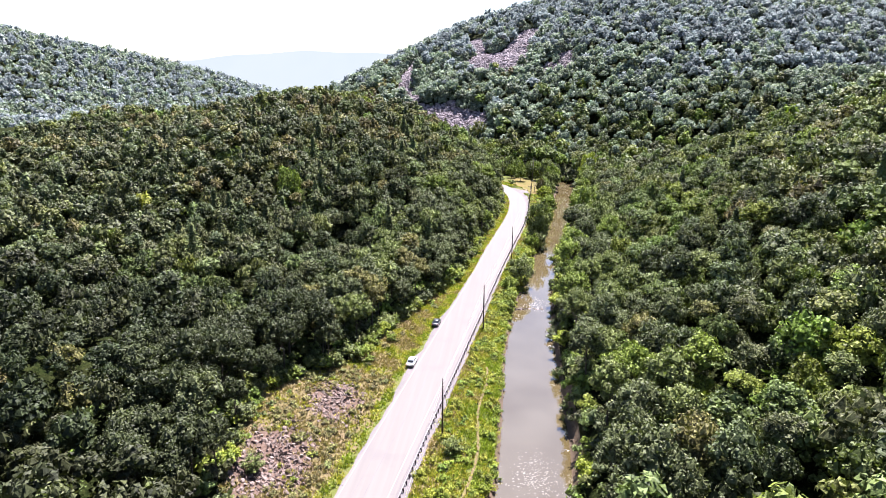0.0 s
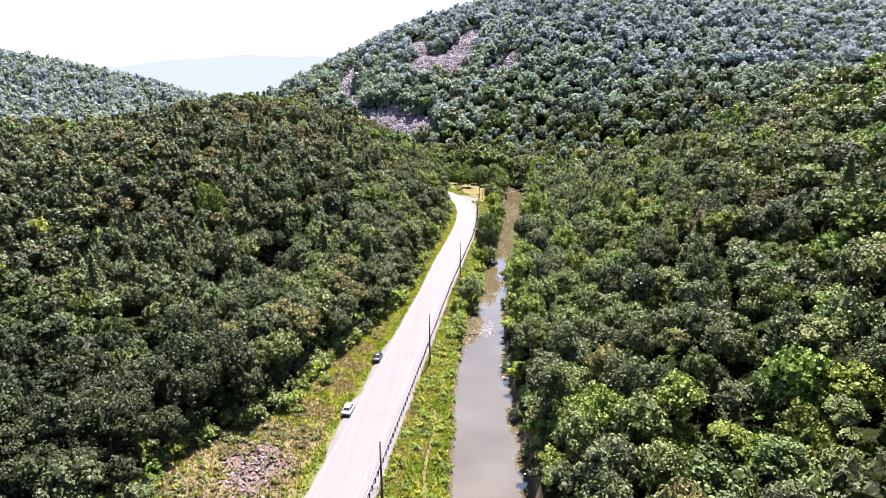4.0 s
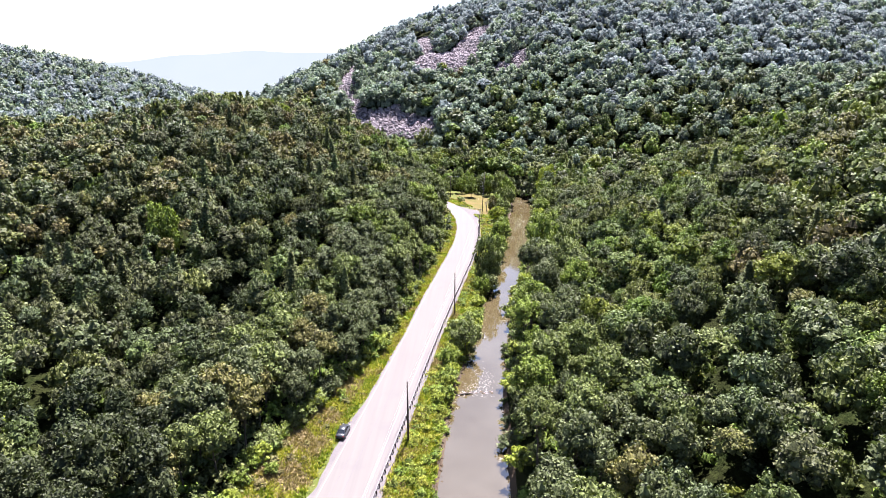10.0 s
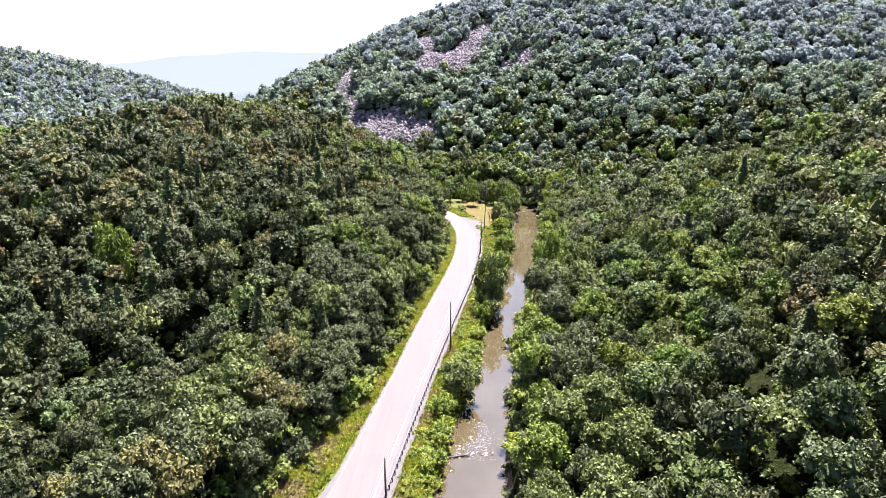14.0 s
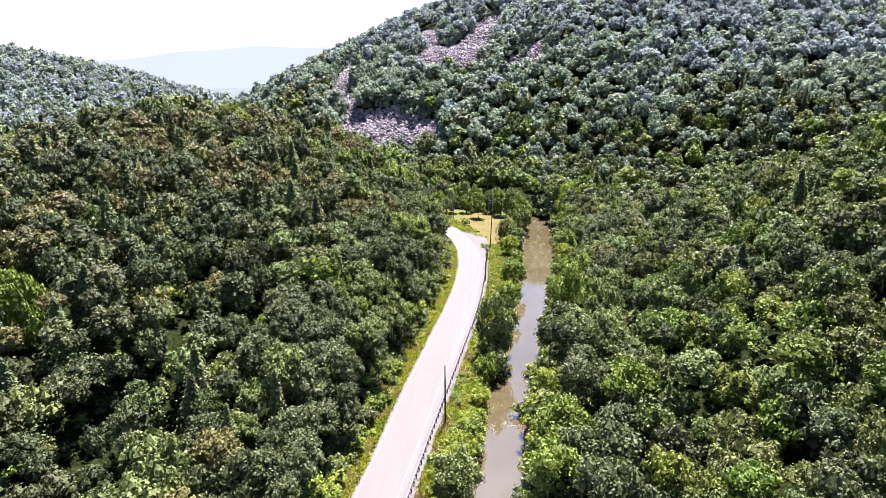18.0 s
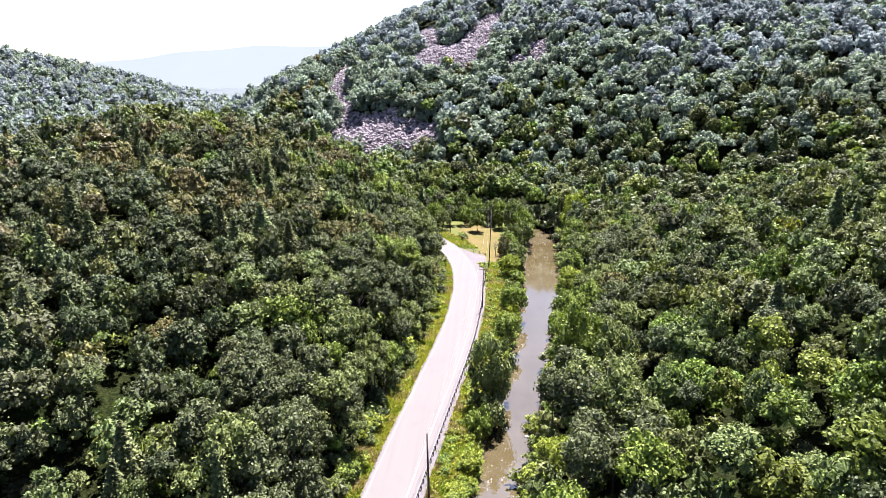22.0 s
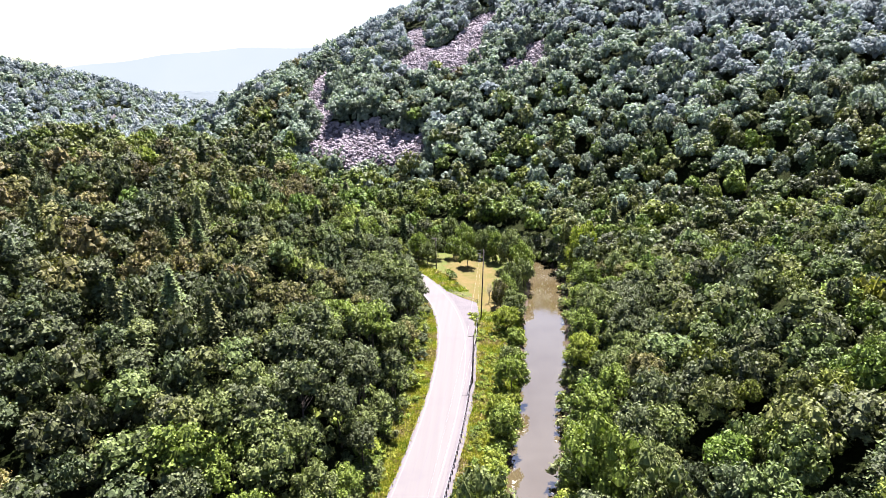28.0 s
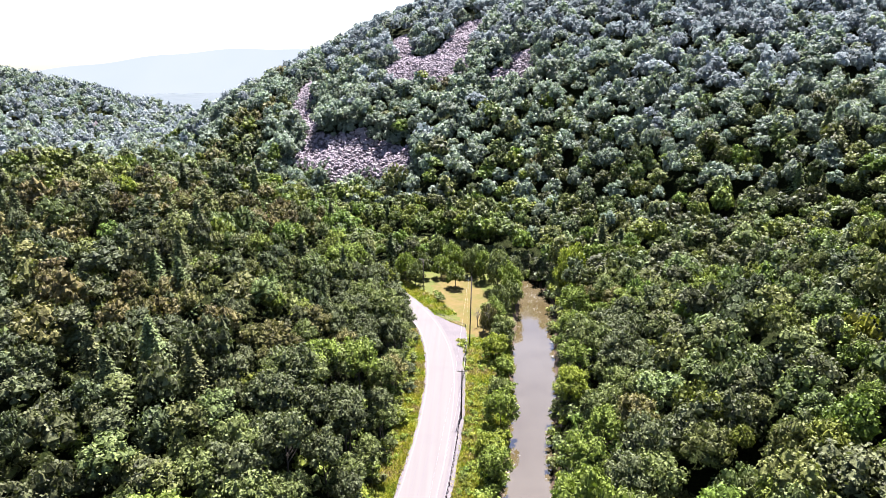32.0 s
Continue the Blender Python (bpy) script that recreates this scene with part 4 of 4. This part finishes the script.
TUFTS = [tuft(k, 9, 0.40, 0.38) for k in range(5)]
sward = Sward()
strips = (
    (13500, 78, 345, lambda y: road_left(y) - verge_width(y) - 1.0, lambda y: road_left(y) - np.interp(y, [112, 122, 160, 172], [0.5, 1.7, 1.7, 0.5]), 0.35, 1),
    (15000, 78, 340, lambda y: road_right(y) + 1.9, lambda y: river_mid(y) - river_half(y) - 0.9, 0.1, 2),
    (1300, 352, 398, lambda y: road_right(y) + 0.8, lambda y: road_right(y) + 7.5, -0.1, 3),
)
for n, y0, y1, a, b, dry, seed in strips:
    x, y, q = verge_points(n, y0, y1, a, b, seed)
    keep = ~inside_road(x, y, 0.7) & ~((np.abs(x - river_mid(y) + river_half(y) + 4.3 - 0.5 * np.sin(y * 0.21)) < 0.4) & (y < 132)) & (bare_rock(x, y) > 1.05 - 0.6 * q.uniform(size=n) ** 2) & ~((y > 316) & (y < 356) & (x < 8.6) & (x > road_left(y)))
    x, y = x[keep], y[keep]
    across = (x - a(y)) / (b(y) - a(y))
    tone = waves(x, y, 14, 71) + (0.75 - 1.9 * across) * (seed == 2) + 0.6 * waves(x, y, 5, 72) + q.normal(size=len(x)) * 0.5 + dry + (seed == 1) * np.where(road_left(y) - x < 3.2, -0.7, np.where(y < 122, 1.5, 0.9)) * (y < 175)
    mat = np.where(tone > 0.95, 2, np.where(tone > -0.35, 1, 0))
    pick = q.randint(0, 5, len(x))
    for k, template in enumerate(TUFTS):
        s = pick == k
        h = q.uniform(0.7, 1.7, s.sum())
        sward.add(template, np.stack([x[s], y[s], ground(x[s], y[s]) - 0.03], -1), np.stack([h * 1.2, h * 1.2, h], -1), q.uniform(0, 6.28, s.sum()), mat[s])
sward.build("verge_grass", "tall rough grass in green, yellow and straw on the verges")

weeds = Woods()
x, y, q = verge_points(1150, 80, 338, lambda v: road_right(v) + 2.4, lambda v: river_mid(v) - river_half(v) - 0.2, 8)
x2, y2, q2 = verge_points(260, 80, 340, lambda v: road_left(v) - verge_width(v) - 1.5, lambda v: road_left(v) - verge_width(v) * 0.45, 9)
x, y = np.concatenate([x, x2]), np.concatenate([y, y2])
ok = (bare_rock(x, y) > 0.95) & ~((np.abs(x - river_mid(y) + river_half(y) + 4.3 - 0.5 * np.sin(y * 0.21)) < 0.8) & (y < 132)) & (waves(x, y, 12, 77) + q.normal(size=len(x)) * 0.5 > -0.35)
x, y = x[ok], y[ok]
leaf = q.choice([BRIGHT, YELLOW, YELLOW, YELLOW], len(x))
leaf = np.where((x < road_left(y)) & (y < 165) & (q.uniform(size=len(x)) < 0.85), OLIVE, leaf)
pick = q.randint(0, 4, len(x))
for k, template in enumerate(HERB):
    s = pick == k
    w = q.uniform(0.5, 1.15, s.sum())
    weeds.add(template, np.stack([x[s], y[s], ground(x[s], y[s]) + w * 0.35], -1), np.stack([w, w, w * 0.75], -1), q.uniform(0, 6.28, s.sum()), leaf[s])
x, y, q = verge_points(330, 76, 124, lambda v: road_left(v) - verge_width(v) - 1, lambda v: road_left(v) - 3.5, 61)
keep = (bare_rock(x, y) > 0.9) | (q.uniform(size=len(x)) < 0.12)
x, y = x[keep], y[keep]
pick = q.randint(0, 4, len(x))
dry = (road_left(y) - x < 19) & (q.uniform(size=len(x)) < 0.85)
for k, template in enumerate(HERB):
    s = pick == k
    w = q.uniform(0.35, 0.9, s.sum())
    weeds.add(template, np.stack([x[s], y[s], ground(x[s], y[s]) + w * 0.3], -1), np.stack([w, w, w * 0.7], -1), q.uniform(0, 6.28, s.sum()), np.where(dry[s], OLIVE, q.choice([BRIGHT, MID, YELLOW], s.sum())))
tagged(weeds.build("bank_weeds", "leafy yellow-green weeds on the verges and banks"), category="weeds")


def stone(seed, flat, lean=0.25):
    """A broken stone: an uneven ball pressed flat along a few sides."""
    q = np.random.RandomState(seed)
    v, f = BALLS[1] if flat < 0.5 else BALLS[-1]
    v = v * (1, q.uniform(0.6, 0.9), flat)
    for _ in range(5):
        n, d = unit(q.normal(size=3)), q.uniform(0.32, 0.6)
        over = np.maximum(v @ n - d, 0)
        v = v - over[:, None] * n
    turn = Euler((q.normal() * lean, q.normal() * lean, 0)).to_matrix()
    return v @ np.array(turn), f


class Stones(Woods):
    def build(self, name, label, mat, category):
        ob = new(name, mesh_of(name, np.concatenate(self.v), np.concatenate(self.f), [mat], np.concatenate(self.m) * 0))
        return tagged(ob, label, category, kind="stuff")

    def strew(self, x, y, small, large, q, flat=0.6, lift=0.1, lean=0.25):
        pick = q.randint(0, 14, len(x))
        for k in range(14):
            s = pick == k
            w = small + (large - small) * q.uniform(size=s.sum()) ** 2
            self.add(stone(k + 10, flat, lean), np.stack([x[s], y[s], ground(x[s], y[s]) + w * lift], -1), np.stack([w, w, w], -1), q.uniform(0, 6.28, s.sum()), np.zeros(s.sum(), int))


q = np.random.RandomState(12)
x, y = q.uniform(-130, 50, 70000), q.uniform(500, 705, 70000)
ok = np.minimum(scree(x, y), scree(x, y + 4, SCREES)) < 1.0
stones = Stones()
stones.strew(x[ok][:8500], y[ok][:8500], 0.45, 1.7, q, 0.6, 0.25)
stones.build("scree_stones", "fields of broken grey-pink boulders on the mountainside", STONE, "scree")
x, y = q.uniform(-54, -22, 11000), q.uniform(68, 125, 11000)
ok = bare_rock(x, y) < 0.95 + 0.25 * q.normal(size=len(x))
stones = Stones()
stones.strew(x[ok], y[ok], 0.14, 0.66, q, 0.26, 0.3, 0.7)
stones.build("bank_stones", "loose pinkish-brown slabs on the bank above the road", SLAB, "stones")
x, y, q = verge_points(420, 84, 392, lambda v: river_mid(v) - river_half(v) - 0.6, lambda v: river_mid(v) - river_half(v) + 0.7, 15)
x2, y2, q2 = verge_points(420, 84, 392, lambda v: river_mid(v) + river_half(v) - 0.5, lambda v: river_mid(v) + river_half(v) + 0.9, 16)
stones = Stones()
stones.strew(np.concatenate([x, x2]), np.concatenate([y, y2]), 0.12, 0.5, q, 0.6, 0.2)
stones.build("shore_stones", "small wet stones along the water's edge", MUD, "stones")

# stones and broken water at the ford
q = np.random.RandomState(19)
rock_meshes = [mesh_of("river_rock", *stone(40 + k, 0.6), [MUD if k % 2 else STONE]) for k in range(5)]
for k in range(24):
    f = k / 23
    ob = new("river_rock", rock_meshes[k % 5])
    x = 1.4 + 8.2 * f + q.normal() * 0.3
    s = q.uniform(0.25, 0.6)
    ob.matrix_basis = Matrix.LocRotScale((x, 174.6 + 1.6 * f + q.normal() * 0.45, -3.02), Euler((0, 0, q.uniform(0, 6))), (s * 1.3, s, s * 0.7))
    tagged(ob, "wet dark rock breaking the shallow river at the ford", "rock", "rocks across the ford")
log = empty("driftwood_log", (3.0, 174.4, -2.85), 12)
bm = rod(fresh(), (-1.9, 0, 0), (2.3, 0.2, 0.1), 0.2, 0.12, 9)
part("stem", bm, BARK, log)
for a, b in (((0.6, 0.1, 0), (1.3, 0.9, 0.5)), ((-0.7, 0, 0), (-1.1, -0.7, 0.4))):
    part("snag", rod(fresh(), a, b, 0.07, 0.03, 6), BARK, log)
tagged(log, "dark driftwood log stranded on the ford's rocks", "log")

wavelet = (np.array([(-1, 0, 0), (0, -0.35, 0), (1, 0, 0), (0, 0.35, 0), (0, 0.05, 0.2)], float), np.array([(0, 1, 4), (1, 2, 4), (2, 3, 4), (3, 0, 4)]))
ripples = Sward()
for n, cx, cy, sx, sy in ((340, 6.6, 177.4, 4.2, 2.0), (380, 7.6, 182.0, 2.6, 4.4), (760, 6.0, 95.5, 5.0, 5.6), (60, 7.0, 174.0, 3.6, 0.5)):
    x, y = cx + q.normal(size=n) * sx * 0.55, cy + q.normal(size=n) * sy * 0.6
    s = np.abs(x - river_mid(y)) < river_half(y) - 0.4
    x, y = x[s], y[s]
    w = q.uniform(0.07, 0.27, len(x))
    ripples.add(wavelet, np.stack([x, y, 0 * x - 3.01], -1), np.stack([w, w, w * q.uniform(0.4, 1.2, len(x))], -1), q.normal(size=len(x)) * 0.5, q.choice([0, 0, 1], len(x)))
ripples.build("river_ripples", "broken white ripples where the river runs shallow", [FOAM, WATER], "ripples")

# ---- trodden track along the river bank ----
ty = np.linspace(84, 132, 60)
tx = river_mid(ty) - river_half(ty) - 4.3 + 0.5 * np.sin(ty * 0.21)
track = new("footpath", ribbon("footpath", ty, tx - 0.22, tx + 0.22, ground(tx, ty) + 0.16, STRAW, 0.3, 1))
tagged(track, "narrow trodden track through the bank's grass", "path", kind="structure")

# ---- road edges, gravel, guardrail ----
sy = np.linspace(-180, 322, 260)
shoulder = new("shoulder", ribbon("shoulder", sy, road_right(sy) - 0.02, road_right(sy) + 1.75 + 0.25 * waves(0 * sy, sy, 8, 4), -0.05, GRAVEL, 0.3, 2))
tagged(shoulder, "strip of pale gravel outside the guardrail", "gravel", kind="structure")
sy = np.linspace(-180, 345, 300)
lay = np.interp(sy, [112, 121, 134, 138, 146, 158, 164, 172], [0.3, 1.0, 1.5, 0.4, 1.0, 1.5, 0.4, 0.3]) + 0.2 * waves(0 * sy + 5, sy, 7, 6)
bay = new("roadside_gravel", ribbon("roadside_gravel", sy, road_left(sy) - lay, road_left(sy) + 0.02, -0.05, GRAVEL, 0.3, 2))
tagged(bay, "gravel edge and lay-by where cars are parked", "gravel", kind="structure")
sy = np.linspace(320, 362, 60)
edge_r = np.interp(sy, [320, 336, 346, 350, 356, 361], [float(road_right(320)) + 0.9, 8.4, 7.6, 3.0, -2.2, -4.6])
bay = new("gravel_bay", ribbon("gravel_bay", sy, road_right(sy) - 0.02, np.maximum(edge_r, road_right(sy) + 0.3), -0.04, GRAVEL, 0.3, 4))
tagged(bay, "gravel bay inside the road's bend before a clearing", "gravel", kind="structure")


def rail_x(y):
    return road_right(y) + np.interp(y, [0, 312, 336], [0.75, 0.75, 3.9])


rail = empty("guardrail", (0, 0, 0))
PROFILE = [(-0.02, 0.42), (0.04, 0.47), (-0.03, 0.535), (-0.03, 0.575), (0.04, 0.63), (-0.02, 0.68)]
ys = np.arange(40, 336.1, 7.62)
for y0, y1 in zip(ys, ys[1:]):
    yy = np.linspace(y0, y1 + 0.08, 5)
    rows = [np.stack([rail_x(yy) - 0.02 + dx, yy, 0 * yy + dz], -1) for dx, dz in PROFILE]
    rows += [r0 + (0.012, 0, 0) for r0 in rows[::-1]]
    n, k = 5, len(rows)
    i = np.arange(n - 1)
    f = np.concatenate([np.stack([c * n + i, c * n + i + 1, (c + 1) % k * n + i + 1, (c + 1) % k * n + i], -1) for c in range(k)])
    child("rail_panel", mesh_of("rail_panel", np.concatenate(rows), f, [STEEL], None, True), rail)
bm = box(fresh(), 0, 0, 0.2, 0.17, 0.2, 1.1, bevel=0.012)
post_mesh = bpy.data.meshes.new("post")
bm.to_mesh(post_mesh)
bm.free()
post_mesh.materials.append(WOOD)
bm = box(fresh(), 0, 0, 0.55, 0.12, 0.15, 0.3, bevel=0.01)
block_mesh = bpy.data.meshes.new("block")
bm.to_mesh(block_mesh)
bm.free()
block_mesh.materials.append(WOOD)
for y in np.arange(41, 336, 1.905):
    lean = Matrix.Translation((float(rail_x(y)) + 0.24, float(y), 0)) @ Euler((0.02 * math.sin(y * 7), 0.03 * math.sin(y * 3), 0)).to_matrix().to_4x4()
    p = child("post", post_mesh, rail, "", lean)
    child("block", block_mesh, p, "", Matrix.Translation((-0.15, 0, 0)))
tagged(rail, "galvanised steel guardrail on dark timber posts along the road", "guardrail")


# ---- poles and wires ----
def pole(x, y, high, arm, turn, top=(0, 0), words="beside the guardrail", guy=False):
    z = float(ground(x, y))
    t = empty("utility_pole", (x, y, z), turn)
    bm = rod(fresh(), (0, 0, -1), (top[0], top[1], high - z), 0.19, 0.12, 12)
    part("shaft", bm, WOOD, t, smooth=True)
    h = high - z - 0.35
    tx, ty = top[0] * 0.97, top[1] * 0.97
    if arm:
        bm = box(fresh(), tx, ty - 0.16, h, arm, 0.11, 0.13, bevel=0.01)
        part("crossarm", bm, GREYWOOD, t)
        for s in (-1, 1):
            part("brace", rod(fresh(), (tx + s * arm * 0.28, ty - 0.16, h - 0.05), (tx, ty - 0.14, h - 0.75), 0.02, 0.02, 5), STEEL, t)
        spots = [-arm * 0.46, -arm * 0.2, arm * 0.46]
    else:
        spots = [0.0]
    for s in spots:
        bm = rod(fresh(), (tx + s, ty - (0.16 if arm else 0), h + 0.06 if arm else h + 0.3), (tx + s, ty - (0.16 if arm else 0), h + 0.3 if arm else h + 0.6), 0.055, 0.035, 8)
        part("insulator", bm, CERAMIC, t, "pale grey ceramic insulator")
    part("ground_wire", rod(fresh(), (0.2, 0, 0), (tx + 0.135, ty, h - 0.6), 0.012, 0.012, 4), WIRE, t)
    if guy:
        part("guy_wire", rod(fresh(), (tx + 0.1, ty, h - 0.4), (1.9, -3.6, -0.6), 0.016, 0.016, 4), WIRE, t)
        part("guy_guard", rod(fresh(), (tx + 0.1 + (1.8 - tx) * 0.72, ty - 3.6 * 0.72, h - 0.4 - (h + 0.2) * 0.72), (1.9, -3.6, -0.6), 0.045, 0.045, 6), LEAF[YELLOW], t, "yellow plastic guy-wire guard")
    tagged(t, f"dark timber utility pole {words}", "utility pole", "utility poles along the road")
    return Vector((x, y, 0)), high, arm


poles = [
    pole(-13.5, 46, 12, 0, 5),
    pole(-11.4, 101.4, 11.5, 0, 5),
    pole(-6.6, 151.6, 12.0, 0, 5),
    pole(0.05, 214.2, 12.0, 0, 6),
    pole(7.3, 297, 11.8, 2.3, 3, (0.4, 0), "with crossarm and guy wire by the guardrail", True),
    pole(8.9, 335, 19.8, 0, 0, (0.9, 0), "taller than the rest, where the guardrail ends"),
    pole(-7.1, 378, 11.3, 2.6, -18, (0, 0), "with a crossarm beyond the clearing"),
]
for (a, ha, wa), (b, hb, wb) in zip(poles, poles[1:]):
    for s in (-0.45, 0.45):
        span = empty("power_line", (a.x, a.y, 0))
        bm = fresh()
        p, q_ = Vector((s * wa, 0, ha - (0.1 if wa or s < 0 else 1.0))), Vector((b.x - a.x + s * wb, b.y - a.y, hb - (0.1 if wb or s < 0 else 1.0)))
        last = p
        for k in range(1, 9):
            f = k / 8
            nxt = p.lerp(q_, f) - Vector((0, 0, 4 * f * (1 - f) * (q_ - p).length * 0.012))
            rod(bm, last, nxt, 0.006, 0.006, 4)
            last = nxt
        part("wire", bm, WIRE, span)
        tagged(span, "thin sagging aluminium wire between two utility poles", "cable", "wires between the poles")

# ---- fence in the clearing ----
fence = empty("rail_fence", (0, 0, 0))
line = [(-3.2, 358.0), (-1.4, 355.7), (1.0, 353.4), (3.2, 351.4), (5.4, 349.3), (7.7, 347.3)]
for x, y in line:
    z = float(ground(x, y))
    part("post", box(fresh(), x, y, z + 0.45, 0.14, 0.14, 1.3, bevel=0.015), GREYWOOD, fence)
for (x0, y0), (x1, y1) in zip(line[1:], line[2:]):
    for h in (0.45, 0.9):
        part("rail", rod(fresh(), (x0, y0, float(ground(x0, y0)) + h), (x1, y1, float(ground(x1, y1)) + h), 0.06, 0.055, 6), GREYWOOD, fence)
tagged(fence, "low grey split-rail timber fence round the clearing", "fence")

# ---- parked cars ----
GLASS = material("dark_car_glass", (0.01, 0.0125, 0.015), 0.06, 0.6)[0]
TYRE = surface("tyre_rubber", (0.0125, 0.0125, 0.0125), (0.0175, 0.0175, 0.0175), (0.01, 0.01, 0.01), 2, 20, 0.85, 0.003)
ALLOY = material("wheel_alloy", (0.55, 0.55, 0.56), 0.3, 0.5, 0.9)[0]
LAMP = material("clear_headlamp", (0.375, 0.385, 0.4), 0.12, 0.6)[0]
TAIL = material("red_tail_lamp", (0.175, 0.0075, 0.006), 0.2, 0.5)[0]
TRIM = material("black_plastic_trim", (0.0125, 0.0125, 0.0135), 0.6, 0.3)[0]


def loft(stations, mat_count=0):
    """Rings of corners joined along the car's length, closed at the ends."""
    bm = fresh()
    rings = [[bm.verts.new(p) for p in ring] for ring in stations]
    for a, b in zip(rings, rings[1:]):
        for k in range(len(a)):
            bm.faces.new((a[k], a[(k + 1) % len(a)], b[(k + 1) % len(a)], b[k]))
    bm.faces.new(rings[0][::-1])
    bm.faces.new(rings[-1])
    bmesh.ops.recalc_face_normals(bm, faces=list(bm.faces))
    return bm


def section(y, low, belt, half, tuck=0.12, crown=0.05):
    return [(-half + 0.06, y, low), (-half, y, low + 0.22), (-half, y, belt - 0.16), (-half + tuck, y, belt), (-half * 0.4, y, belt + crown), (half * 0.4, y, belt + crown), (half - tuck, y, belt), (half, y, belt - 0.16), (half, y, low + 0.22), (half - 0.06, y, low)]


def car(x, y, turn, paint, label):
    c = empty("car", (x, y, -0.04), turn)
    body = [section(-2.28, 0.42, 0.70, 0.72), section(-2.2, 0.3, 0.86, 0.84), section(-1.6, 0.24, 0.96, 0.9), section(-0.9, 0.22, 0.98, 0.91), section(0.6, 0.22, 0.96, 0.91), section(1.1, 0.22, 0.92, 0.9), section(1.9, 0.26, 0.82, 0.86), section(2.22, 0.34, 0.70, 0.74), section(2.3, 0.42, 0.58, 0.6)]
    bm = loft(body)
    bmesh.ops.bevel(bm, geom=[e for e in bm.edges if e.calc_face_angle(0) > 0.5], offset=0.035, segments=2, affect="EDGES")
    part("body", bm, paint, c, smooth=True)

    def rib(y, z, half):
        return [(-half, y, z - 0.06), (-half + 0.05, y, z), (half - 0.05, y, z), (half, y, z - 0.06)]

    part("windscreen", loft([rib(1.12, 0.98, 0.72), rib(0.42, 1.41, 0.58)]), GLASS, c, "dark sloping windscreen")
    part("rear_window", loft([rib(-1.62, 1.02, 0.7), rib(-1.0, 1.41, 0.58)]), GLASS, c, "dark rear window")
    part("roof", loft([rib(-1.05, 1.43, 0.6), rib(-0.5, 1.48, 0.62), rib(0.1, 1.47, 0.62), rib(0.45, 1.43, 0.6)]), paint, c, smooth=True)
    for s in (-1, 1):
        bm = fresh()
        vs = [bm.verts.new(p) for p in ((s * 0.79, 1.0, 0.97), (s * 0.79, -1.45, 0.99), (s * 0.61, -0.98, 1.4), (s * 0.61, 0.4, 1.4))]
        bm.faces.new(vs)
        bmesh.ops.solidify(bm, geom=list(bm.faces), thickness=0.03)
        part("side_window", bm, GLASS, c)
        part("pillar", rod(fresh(), (s * 0.8, -0.2, 0.95), (s * 0.625, -0.25, 1.42), 0.04, 0.035, 6), paint, c)
        part("front_pillar", rod(fresh(), (s * 0.78, 1.12, 0.93), (s * 0.6, 0.42, 1.43), 0.04, 0.035, 6), paint, c)
        part("rear_pillar", rod(fresh(), (s * 0.77, -1.6, 0.97), (s * 0.6, -1.02, 1.43), 0.07, 0.05, 6), paint, c)
        part("headlight", box(fresh(), s * 0.6, 2.14, 0.66, 0.3, 0.2, 0.13, bevel=0.03), LAMP, c, "clear headlight")
        part("tail_light", box(fresh(), s * 0.66, -2.18, 0.76, 0.28, 0.16, 0.15, bevel=0.03), TAIL, c, "red tail light")
        part("mirror", box(fresh(), s * 0.98, 0.85, 1.0, 0.17, 0.1, 0.12, bevel=0.03), paint, c)
        for wy_ in (-1.38, 1.36):
            w = empty("wheel", (s * 0.82, wy_, 0.32))
            w.parent = c
            tyre = rod(fresh(), (-0.1, 0, 0), (0.1, 0, 0), 0.32, 0.32, 20)
            bmesh.ops.bevel(tyre, geom=[e for e in tyre.edges if e.calc_face_angle(0) > 1.0], offset=0.04, segments=2, affect="EDGES")
            part("tyre", tyre, TYRE, w)
            rim = rod(fresh(), (-0.112, 0, 0), (0.112, 0, 0), 0.19, 0.19, 14)
            part("rim", rim, ALLOY, w)
    part("bumper", box(fresh(), 0, -2.25, 0.42, 1.5, 0.16, 0.2, bevel=0.05), TRIM, c)
    part("grille", box(fresh(), 0, 2.26, 0.5, 0.8, 0.08, 0.16, bevel=0.03), TRIM, c)
    part("number_plate", box(fresh(), 0, -2.335, 0.5, 0.32, 0.02, 0.14, bevel=0.004), PAINT, c, "plain white plate")
    tagged(c, label, "car", "cars parked in the lay-by")


def paintwork(name, colour):
    m, n, l, b = material(name, colour, 0.3, 0.5)
    b.inputs["Coat Weight"].default_value = 0.6
    l.new(mixed(n, l, colour, tuple(v * 0.8 for v in colour), noise_at(n, l, 1.2, 4, 0.6, 0.5, 0.9)), b.inputs["Base Color"])
    return m


car(-21.7, 129.9, -5.0, paintwork("white_paint", (0.375, 0.375, 0.38)), "white saloon car parked on the gravel lay-by")
car(-19.0, 153.5, -5.5, paintwork("dark_grey_paint", (0.0175, 0.0185, 0.0225)), "dark grey saloon car parked on the gravel lay-by")

# rubble and a weathered board by the guardrail
heap = [(-9.6, 131.0), (-9.3, 132.2), (-9.9, 133.0), (-9.5, 133.9)]
for k, (x, y) in enumerate(heap):
    ob = new("rock", rock_meshes[k])
    s = 0.32 + 0.07 * k
    ob.matrix_basis = Matrix.LocRotScale((x, y, float(ground(x, y)) + 0.12), Euler((0, 0, k)), (s, s, s))
    tagged(ob, "pale loose rock behind the guardrail", "rock", "rocks behind the guardrail")
